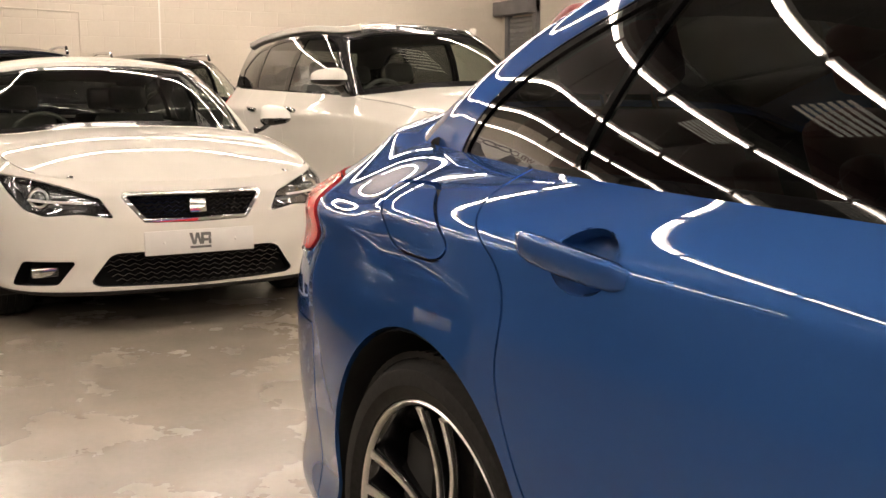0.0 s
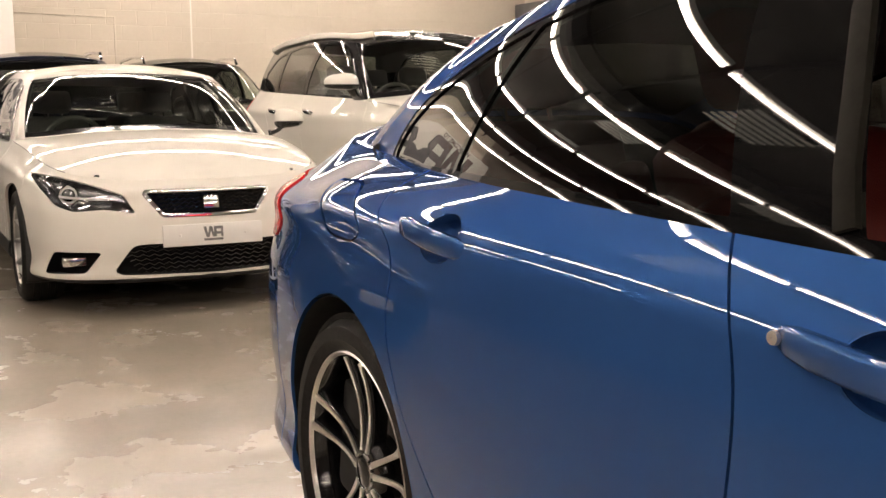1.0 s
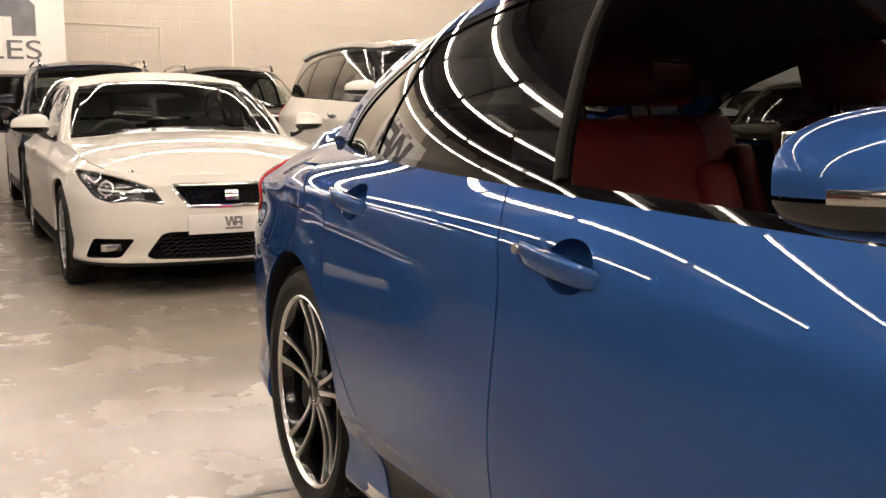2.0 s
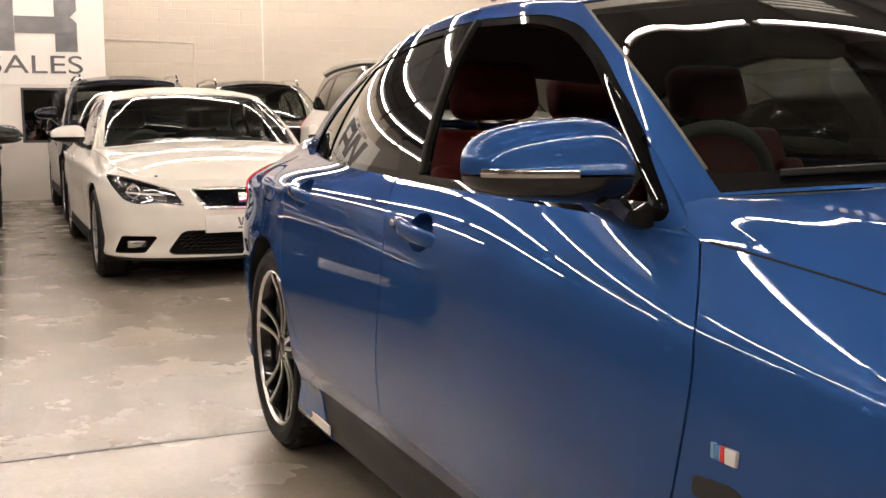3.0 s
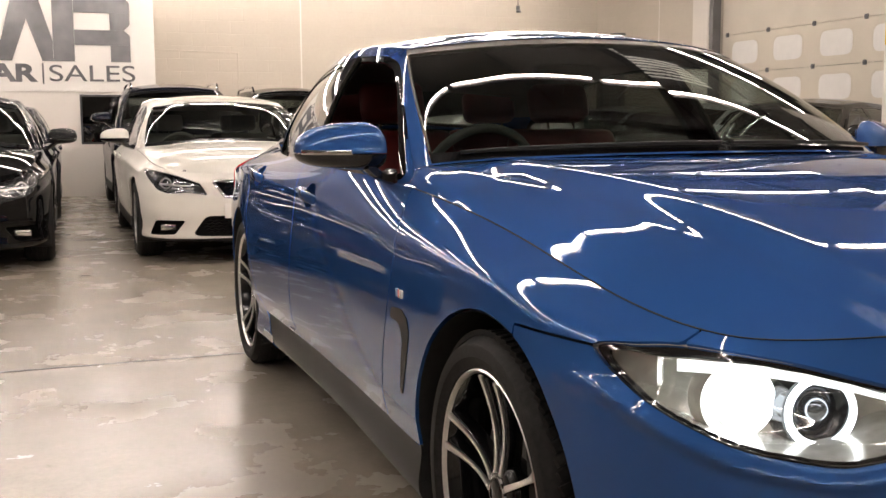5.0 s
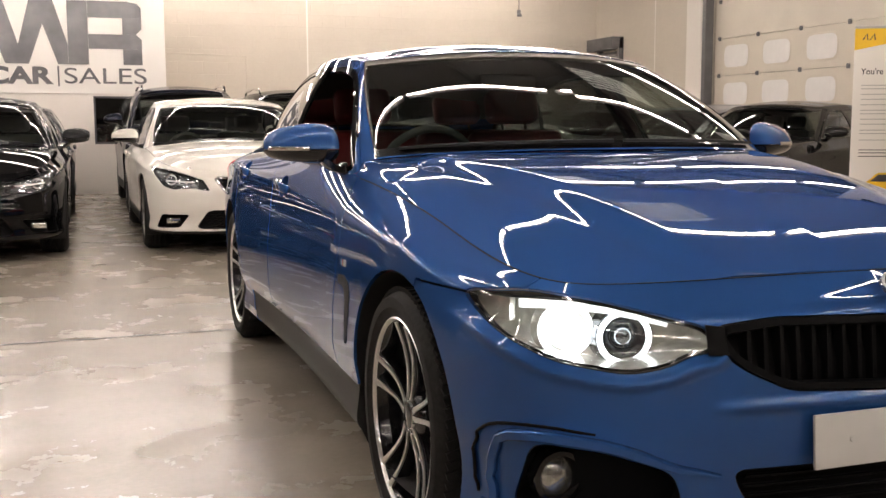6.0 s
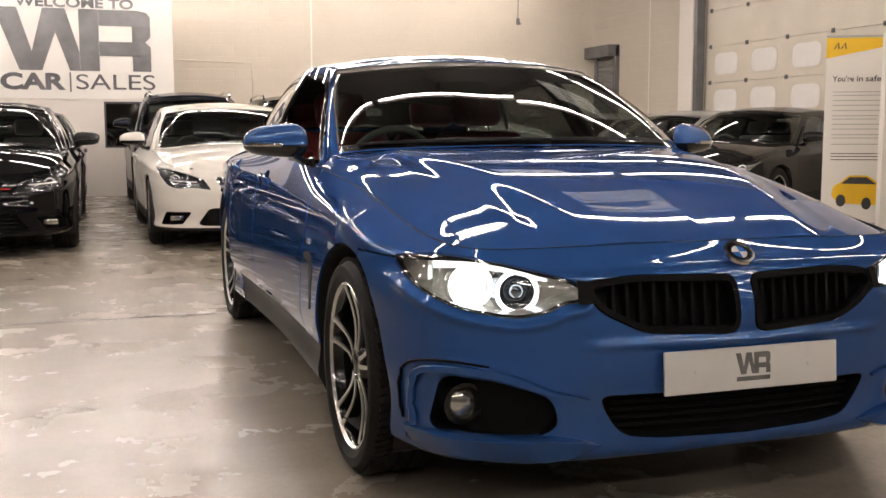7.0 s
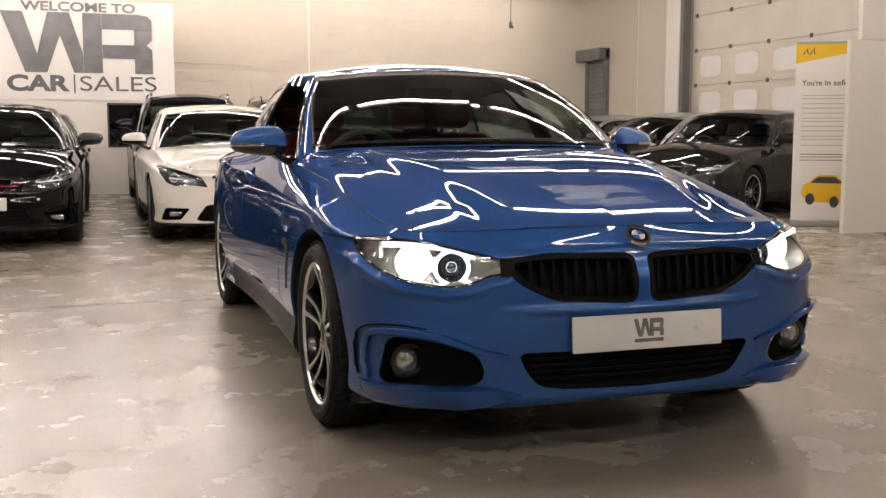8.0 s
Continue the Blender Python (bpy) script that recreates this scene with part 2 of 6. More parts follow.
def skin(pieces, flange=0.014, offset=0.0):
    """Joins cut pieces into one sheet, with its free edges folded inwards to give the panel depth."""
    V, Fc = [], []
    for verts, norms, faces in pieces:
        if not len(verts):
            continue
        base = len(V)
        pts = verts + norms * offset
        V.extend(pts)
        Fc.extend([[base + k for k in f] for f in faces])
        if flange:
            count = {}
            for f in faces:
                for a, b in zip(f, f[1:] + f[:1]):
                    count[(a, b)] = count.get((a, b), 0) + 1
            fold = {}
            for a, b in list(count):
                if (b, a) in count or (abs(verts[a][1]) < 1e-4 and abs(verts[b][1]) < 1e-4):
                    continue
                ids = []
                for k in (a, b):
                    if k not in fold:
                        fold[k] = (len(V), len(V) + 1)
                        V.append(pts[k])
                        V.append(pts[k] - norms[k] * flange)
                    ids.append(fold[k])
                Fc.append([ids[1][0], ids[0][0], ids[0][1], ids[1][1]])
    return V, Fc


def mirrored(V, Fc):
    return [np.array((v[0], -v[1], v[2])) for v in V], [f[::-1] for f in Fc]


def both(V, Fc):
    v2, f2 = mirrored(V, Fc)
    n = len(V)
    return list(V) + v2, list(Fc) + [[k + n for k in f] for f in f2]

# ---- cars ----
STATIONS = (0, 3, 5, 8, 11, 15)
RISE = (0, 0.07, 0.2, 0.35, 0.52, 0.68, 0.785, 0.84, 0.895, 1.0)


class Body:
    """Half of a car's outer surface: side, bonnet and deck, greenhouse and roof, all along one run round the car."""

    def __init__(self, plan, levels, top_in, top_z, base, top, roof, bulge, nu=420, nv=60, shape=None):
        plan = np.array(plan)
        s = np.concatenate([[0], np.cumsum(np.hypot(*np.diff(plan, axis=0).T))])
        self.s = s
        u = np.linspace(0, s[-1], nu)
        self.u = u
        C = Spline(s, plan)(u)
        C[0, 1] = C[-1, 1] = 0
        t = np.gradient(C, u, axis=0)
        t /= np.linalg.norm(t, axis=1)[:, None]
        nrm = np.stack([t[:, 1], -t[:, 0]], 1)
        nrm[0], nrm[-1] = (1, 0), (-1, 0)
        st = s[list(STATIONS)]
        rows = [np.stack([Spline(st, d)(u), Spline(st, z)(u)]) for d, z in levels]
        rows.append(np.stack([Spline(s, top_in)(u), Spline(s, top_z)(u)]))
        rows[6:] = [rows[5] * 0.34 + rows[6] * 0.66, rows[6], rows[6] * 0.66 + rows[7] * 0.34, rows[7]]
        sec = Spline(RISE, np.array(rows).reshape(len(RISE), -1))(np.linspace(0, 1, nv)).reshape(nv, 2, nu)
        d, z = sec[:, 0].T, sec[:, 1].T
        side = np.stack([C[:, None, 0] - nrm[:, None, 0] * d, C[:, None, 1] - nrm[:, None, 1] * d, z], -1)
        side[..., 1] = np.maximum(side[..., 1], 0)
        side[0, :, 1] = side[-1, :, 1] = 0
        T = side[:, -1]
        k0, k1 = len(base[0]) - 1, len(plan) - len(base[1])
        front = Spline(s[:k0 + 1], np.array(base[0]))(u)
        rear = Spline(s[k1:], np.array(base[1]))(u)

        def ease(a):
            a = np.clip(a, 0, 1)
            return (a * a * (3 - 2 * a))[:, None]
        w = ease((u - s[k0 - 1]) / (s[k0] - s[k0 - 1]))
        B = front * (1 - w) + T * w
        w = ease((u - s[k1]) / (s[k1 + 1] - s[k1]))
        B = np.where((u > s[k1])[:, None], T * (1 - w) + rear * w, B)
        R = Spline(s, np.array(top))(u)
        for a in (B, R):
            a[0, 1] = a[-1, 1] = 0
            a[:, 1] = np.maximum(a[:, 1], 0)
        self.T, self.B, self.R = T, B, R
        self.side = side
        v = np.linspace(0, 1, 44)[None, :, None]
        lid = T[:, None] * (1 - v) + B[:, None] * v
        span = np.linalg.norm(B - T, axis=1)
        lid[..., 2] += (Spline(s, bulge[0])(u) * np.minimum(1, span / 0.3))[:, None] * np.sin(math.pi * v[..., 0]) ** 0.9
        self.lid = lid
        house = B[:, None] * (1 - v) + R[:, None] * v
        self.house = house + self.normals(house) * (Spline(s, bulge[1])(u)[:, None, None] * 4 * v * (1 - v))
        self.house[0, :, 1] = self.house[-1, :, 1] = 0
        roof = np.array(roof)
        zc = Spline(-roof[:, 0], roof[:, 1])(-R[:, 0])
        v = np.linspace(0, 1, 24)[None, :]
        top_ = np.zeros((nu, 24, 3))
        top_[..., 0] = R[:, None, 0]
        top_[..., 1] = R[:, None, 1] * (1 - v)
        top_[..., 2] = R[:, None, 2] + (zc - R[:, 2])[:, None] * (1 - (1 - v) ** 2.2)
        self.roof = top_
        if shape:
            shape(self)
        self.n = {k: self.normals(g) for k, g in self.grids().items()}

    def grids(self):
        return {"side": self.side, "lid": self.lid, "house": self.house, "roof": self.roof}

    @staticmethod
    def normals(g):
        a, b = np.gradient(g, axis=0), np.gradient(g, axis=1)
        n = np.cross(a, b)
        ln = np.linalg.norm(n, axis=-1)
        bad = ln < 1e-9
        n = n / np.where(bad, 1, ln)[..., None]
        n[bad] = (0, 0, 1)
        return n

    def cut(self, grid, field):
        g = self.grids()[grid]
        return cut_grid(g, self.n[grid], field(g[..., 0], g[..., 1], g[..., 2]))

    def along(self, grid, k):
        """Run length left before knot k, as a field on a grid."""
        g = self.grids()[grid]
        su = float(np.interp(k, np.arange(len(self.s)), self.s))
        return np.repeat((su - self.u)[:, None], g.shape[1], 1)

    def point(self, grid, **want):
        """The grid point nearest to the wanted coordinates."""
        g = self.grids()[grid]
        e = sum((g[..., "xyz".index(k)] - val) ** 2 for k, val in want.items())
        i = np.unravel_index(np.argmin(e), e.shape)
        return Vector(g[i]), Vector(self.n[grid][i])


def curve_x(knots):
    """x along a line that runs up the body side, from (z, x) knots."""
    k = np.array(knots)
    f = Spline(k[:, 0], k[:, 1])
    return lambda z: f(z)


def low(*fields):
    out = fields[0]
    for f in fields[1:]:
        out = np.minimum(out, f)
    return out


GAP = 0.0024


def pair(name, pieces, mat, root, label="", flange=0.014, offset=0.0, sides=(1, -1)):
    """A left and a right panel; returns {side: object}, -1 being the car's own right."""
    V, Fc = skin(pieces, flange, offset)
    out = {}
    if not Fc:
        return out
    for sd in sides:
        v, f = (V, Fc) if sd > 0 else mirrored(V, Fc)
        out[sd] = link_mesh(name, v, f, mat, root, label)
    return out


def whole(name, pieces, mat, root, label="", flange=0.014, offset=0.0):
    V, Fc = both(*skin(pieces, flange, offset))
    ob = link_mesh(name, V, Fc, mat, root, label)
    bm = bmesh.new()
    bm.from_mesh(ob.data)
    bmesh.ops.remove_doubles(bm, verts=[v for v in bm.verts if len(v.link_faces) < 4 or abs(v.co.y) < 1e-4], dist=2e-5)
    bm.to_mesh(ob.data)
    bm.free()
    ob.data.set_sharp_from_angle(angle=radians(40))
    return ob


def wheel(root, x, y, side, radius, rim, style, width=0.225):
    """A wheel whose outer face looks to side * y; rim barrel with tyre, spokes, cap and brake under it."""
    bm = bmesh.new()
    w = width / 2
    add_lathe(bm, [(rim - 0.030, -w + 0.03), (rim - 0.022, w - 0.05), (rim - 0.016, w - 0.022), (rim - 0.004, w - 0.010),
                   (rim + 0.004, w - 0.004), (rim + 0.006, w - 0.012), (rim + 0.003, -w + 0.01)], 56)
    hub = part("wheel", bm, M_RIMBLACK if style != "silver" else M_SILVERWHEEL, root)
    hub.matrix_basis = pose(x, y, radius) @ (Matrix.Identity(4) if side > 0 else pose(0, 0, 0, 0, 0, 180))
    bm = bmesh.new()
    b = radius - rim
    prof = [(rim - 0.006, -w + 0.012), (rim + 0.3 * b, -w - 0.004), (rim + 0.62 * b, -w - 0.002), (radius - 0.016, -w + 0.012), (radius - 0.004, -w + 0.03)]
    for q in (-0.5, -0.17, 0.17, 0.5):
        prof += [(radius, q * w - 0.006), (radius - 0.008, q * w - 0.003), (radius - 0.008, q * w + 0.003), (radius, q * w + 0.006)]
    prof += [(radius - 0.004, w - 0.03), (radius - 0.016, w - 0.012), (rim + 0.66 * b, w + 0.001), (rim + 0.6 * b, w + 0.003), (rim + 0.28 * b, w + 0.003),
             (rim + 0.22 * b, w), (rim - 0.002, w - 0.006), (rim - 0.008, w - 0.02)]
    add_lathe(bm, prof, 72)
    part("tyre", bm, M_TYRE, hub, sharp=30)
    if style == "twin":
        bm = bmesh.new()
        for i in range(84):
            a = 2 * math.pi * i / 84
            add_box(bm, -0.0085, 0.0085, w - 0.062, w - 0.015, radius - 0.010, radius + 0.0008, m=pose(0, 0, 0, 0, math.degrees(a), 0) @ pose(0, 0, 0, 0, 0, 18))
        tagged(part("tread", bm, M_TYRE, hub, smooth=False), kind="stuff")
    bm = bmesh.new()
    add_lathe(bm, [(rim - 0.004, w - 0.009), (rim - 0.008, w - 0.006), (rim - 0.012, w - 0.010), (rim - 0.014, w - 0.016)], 64)
    part("rim_lip", bm, M_ALLOY, hub)
    bm = bmesh.new()
    add_lathe(bm, [(0.0005, w - 0.09), (rim * 0.72, w - 0.09), (rim * 0.72, w - 0.105), (0.0005, w - 0.105)], 40)
    part("brake_disc", bm, M_DISC, hub)
    bm = add_box(bmesh.new(), -0.13, 0.13, w - 0.12, w - 0.055, rim * 0.35, rim * 0.74, 0.02)
    part("brake_caliper", bm, M_SHELL, hub).matrix_basis = pose(0, 0, 0, 0, 80 if x < -1 else -80, 0)
    bm = bmesh.new()
    add_lathe(bm, [(0.0005, w - 0.035), (0.05, w - 0.036), (0.062, w - 0.042), (0.07, w - 0.055), (0.07, w - 0.09)], 30)
    part("hub_centre", bm, M_RIMBLACK if style == "twin" else M_SILVERWHEEL, hub)
    bm = bmesh.new()
    add_lathe(bm, [(0.0005, w - 0.026), (0.026, w - 0.027), (0.031, w - 0.030), (0.033, w - 0.037)], 28)
    part("centre_cap", bm, M_GLOSSBLACK if style == "twin" else M_CHROME, hub)
    if style == "twin":
        bm = bmesh.new()
        add_lathe(bm, [(0.033, w - 0.034), (0.035, w - 0.029), (0.038, w - 0.030), (0.039, w - 0.036)], 28)
        part("cap_ring", bm, M_CHROME, hub)
    arms = {"twin": 5, "silver": 5, "dark": 5}[style]
    core, face = bmesh.new(), bmesh.new()
    for sgn in (-1, 1):
        n = 9
        mid, wide, deep = [], [], []
        for i in range(n):
            f = i / (n - 1)
            r = 0.045 + (rim - 0.018 - 0.045) * f
            off = sgn * ((0.012 + 0.026 * f ** 0.9) if style == "twin" else 0.012 + 0.05 * f)
            mid.append((off, w - 0.034 + 0.022 * f ** 1.3 - 0.012 * math.sin(math.pi * f), math.sqrt(max(r * r - off * off, 1e-6))))
            wide.append(0.019 - 0.003 * math.sin(math.pi * f) + 0.008 * f ** 5 if style == "twin" else 0.024 - 0.004 * math.sin(math.pi * f) + 0.006 * f ** 4)
            deep.append(0.034)
        add_sweep(core, [(a, b_ - 0.019, c) for a, b_, c in mid], wide, deep, up=(0, 1, 0))
        add_sweep(face, [(a, b_ + 0.0005, c) for a, b_, c in mid], [q * 0.66 for q in wide], 0.006, up=(0, 1, 0))
    first = part("spoke", core, M_RIMBLACK if style != "silver" else M_SILVERWHEEL, hub)
    first_face = part("spoke_face", face, M_SILVERWHEEL if style == "silver" else (M_ALLOY if style == "twin" else M_RIMBLACK), hub)
    for i in range(1, arms):
        for o in (first, first_face):
            c = o.copy()
            scene.collection.objects.link(c)
            c.matrix_basis = pose(0, 0, 0, 0, 360 * i / arms, 0)
    return hub


def plate(root, x, y, z, width, height, yaw, marks=True):
    """A white show plate with a grey mark and small bars."""
    bm = box(-0.004, 0.004, -width / 2, width / 2, -height / 2, height / 2, 0.0035)
    ob = part("number_plate", bm, M_PLATE, root, "blank white show plate with a grey dealer mark")
    ob.matrix_basis = pose(x, y, z, 0, -4, yaw)
    if marks:
        bm = bmesh.new()
        for poly in mark_shapes(0.105, 0.055):
            add_slab(bm, poly, 0.0012, lambda u, v, q: Vector((0.0042 + q, u, v + 0.012)))
        part("dealer_mark", bm, M_INK, ob, smooth=False)
        bm = add_box(bmesh.new(), 0.0042, 0.0054, -0.05, 0.05, -0.033, -0.022)
        part("small_text_bar", bm, M_INK, ob, smooth=False)
        for q in (-0.17, 0.17):
            bm = add_lathe(bmesh.new(), [(0.0004, 0.0062), (0.005, 0.006), (0.0065, 0.0042)], 14, axis="x")
            part("screw_cap", bm, M_PLATE, ob).matrix_basis = pose(0, q, 0)
    return ob


def mark_shapes(w, h):
    """Slanted and upright blocks of a two-part mark, w wide and h high, centred."""
    shapes = (
        [(0, 1), (0.14, 1), (0.225, 0.30), (0.30, 1), (0.44, 1), (0.524, 0.30), (0.524, 0), (0.46, 0), (0.375, 0.62), (0.285, 0), (0.145, 0)],
        [(0.525, 1), (0.65, 1), (0.65, 0), (0.525, 0)],
        [(0.651, 1), (0.90, 1), (0.96, 0.97), (0.985, 0.90), (0.985, 0.74), (0.651, 0.74)],
        [(0.865, 0.739), (0.985, 0.739), (0.985, 0.57), (0.95, 0.481), (0.865, 0.481)],
        [(0.651, 0.48), (0.95, 0.48), (0.985, 0.40), (0.985, 0.25), (0.651, 0.25)],
        [(0.865, 0.249), (0.985, 0.249), (0.985, 0), (0.865, 0)])
    return [[((p - 0.5) * w, (q - 0.5) * h) for p, q in s][::-1] for s in shapes]


def mirror_pair(root, at, paint, size=1.0, foot=None, indicator=True, sweep=0.10, tuck=0.0):
    """Door mirrors: painted cap, black lower half, glass and stem, one each side."""
    for sd in (1, -1):
        bm = bmesh.new()
        bmesh.ops.create_uvsphere(bm, u_segments=36, v_segments=20, radius=1.0)

        def boxy(c, k=0.62):
            return math.copysign(abs(c) ** k, c)
        for v in bm.verts:
            x, y, z = boxy(v.co.x, 0.8), boxy(v.co.y, 0.55), boxy(v.co.z, 0.68)
            out = (y + 1) / 2
            up = 0.082 * (1 - 0.34 * out ** 2.2) if z > 0 else 0.060 * (1 - 0.30 * out)
            v.co = Vector((x * (0.075 if x > 0 else 0.02) * (1 - 0.35 * max(0, z)) - sweep * out ** 1.4 - 0.02 * max(0, z) ** 2, y * 0.118, z * up)) * size
        for v in bm.verts:
            v.co.y *= sd
        geom = bm.verts[:] + bm.edges[:] + bm.faces[:]
        lower = bm.copy()
        bmesh.ops.bisect_plane(bm, geom=geom, plane_co=(0, 0, -0.006 * size), plane_no=(0, 0, 1), clear_inner=True)
        bmesh.ops.bisect_plane(lower, geom=lower.verts[:] + lower.edges[:] + lower.faces[:], plane_co=(0, 0, -0.010 * size), plane_no=(0, 0, 1), clear_outer=True)
        cap = part("mirror_cap", bm, paint, root)
        cap.matrix_basis = pose(at[0], sd * at[1] - (tuck if sd > 0 else 0), at[2])
        part("lower_shell", lower, M_GLOSSBLACK, cap)
        bm = add_box(bmesh.new(), -0.003 * size, 0.003 * size, -0.10 * size, 0.10 * size, -0.03 * size, 0.05 * size, 0.0025)
        part("mirror_glass", bm, M_MIRROR, cap).matrix_basis = pose(-(0.03 + sweep * 0.5) * size, 0, 0, 0, 0, sd * 24)
        if indicator:
            bm = bmesh.new()
            pts = []
            for i in range(9):
                q = -0.10 + i * 0.125
                pts.append((((1 - abs(q) ** 4) ** 0.5 * 0.072 - sweep * ((q + 1) / 2) ** 1.4 + 0.002) * size, sd * q * 0.118 * size, -0.004 * size))
            add_sweep(bm, pts, 0.006, 0.013 * size)
            part("indicator_strip", bm, M_CHROME, cap)
        f = foot or (at[0] - 0.01, at[1] - 0.15, at[2] - 0.075)
        bm = bmesh.new()
        a, b = Vector((0, -sd * 0.06, -0.04)) * size, Vector((f[0] - at[0], sd * (f[1] - at[1]), f[2] - at[2]))
        add_sweep(bm, [a + (b - a) * q - Vector((0, 0, 0.012 * math.sin(q * 3.1))) for q in (0, 0.25, 0.5, 0.75, 1)], [0.085 * size, 0.07, 0.06, 0.07, 0.10], [0.03, 0.028, 0.026, 0.03, 0.045])
        part("mirror_stem", bm, M_GLOSSBLACK, cap)


def seat(root, x, y, z, mat, label=""):
    """A front seat: cushion, backrest with bolsters, headrest on two posts."""
    bm = add_box(bmesh.new(), -0.27, 0.27, -0.25, 0.25, -0.08, 0.08, 0.06, 3)
    ob = part("seat", bm, mat, root, label)
    ob.matrix_basis = pose(x, y, z, 0, -8, 0)
    bm = add_box(bmesh.new(), -0.065, 0.065, -0.24, 0.24, 0.0, 0.62, 0.055, 3)
    part("backrest", bm, mat, ob).matrix_basis = pose(-0.27, 0, 0.02, 0, -14, 0)
    for sd in (1, -1):
        bm = add_box(bmesh.new(), 0.02, 0.11, sd * 0.21 - 0.045, sd * 0.21 + 0.045, 0.05, 0.5, 0.04, 3)
        part("bolster", bm, mat, ob).matrix_basis = pose(-0.27, 0, 0.02, 0, -14, 0)
    bm = add_box(bmesh.new(), -0.05, 0.05, -0.13, 0.13, 0.66, 0.82, 0.045, 3)
    part("headrest", bm, mat, ob).matrix_basis = pose(-0.27, 0, 0.02, 0, -12, 0)
    for q in (-0.06, 0.06):
        bm = add_lathe(bmesh.new(), [(0.006, 0.6), (0.006, 0.7)], 8, axis="z", m=pose(0, q, 0))
        part("headrest_post", bm, M_CHROME, ob).matrix_basis = pose(-0.27, 0, 0.02, 0, -12, 0)
    return ob


def cabin(root, dash_x, belt_z, half, seats, colour, steer_side=-1, rear=True, floor=0.28):
    """Dashboard, steering wheel, seats and floor inside a car."""
    bm = add_box(bmesh.new(), dash_x - 0.42, dash_x + 0.14, -half, half, belt_z - 0.30, belt_z - 0.035, 0.07, 3)
    add_box(bm, dash_x - 0.40, dash_x - 0.12, steer_side * 0.37 - 0.2, steer_side * 0.37 + 0.2, belt_z - 0.06, belt_z + 0.015, 0.03, 3)
    part("dashboard", bm, M_CABIN, root)
    bm = bmesh.new()
    ring = [(0.185 + 0.015 * math.cos(q), 0.015 * math.sin(q)) for q in [2 * math.pi * i / 10 for i in range(10)]]
    add_lathe(bm, ring, 36, axis="x", closed=True)
    add_box(bm, -0.03, 0.02, -0.07, 0.07, -0.06, 0.05, 0.02)
    add_box(bm, -0.012, 0.006, -0.18, 0.18, -0.025, 0.01, 0.005)
    part("steering_wheel", bm, M_CABIN, root).matrix_basis = pose(dash_x - 0.52, steer_side * 0.37, belt_z - 0.05, 0, 24, 0)
    for sd in (1, -1):
        for x in seats[:1] if not rear else seats:
            seat(root, x, sd * 0.37, belt_z - 0.46, colour)
    bm = add_box(bmesh.new(), seats[-1] - 0.5, dash_x, -half, half, floor - 0.02, floor)
    part("cabin_floor", bm, M_CABIN, root)


def lamp_bucket(cut, push):
    """A tub behind a lamp's lens: the lens outline pushed inwards, with its side walls."""
    V, Fc = skin(cut, 0, -0.002)
    ids, keep, where = {}, [], []
    for v in V:
        key = tuple(round(float(c) * 20000) for c in v)
        if key not in ids:
            ids[key] = len(keep)
            keep.append(v)
        where.append(ids[key])
    V = keep
    Fc = [list(dict.fromkeys(where[q] for q in f)) for f in Fc]
    Fc = [f for f in Fc if len(f) > 2]
    n = len(V)
    V2 = [Vector(v) for v in V] + [Vector(v) + push for v in V]
    seen = set()
    for f in Fc:
        for a, b in zip(f, list(f[1:]) + [f[0]]):
            seen.add((a, b))
    faces = [[q + n for q in f] for f in Fc]
    for a, b in sorted(seen):
        if (b, a) not in seen:
            faces.append([a, b, b + n, a + n])
    return V2, faces


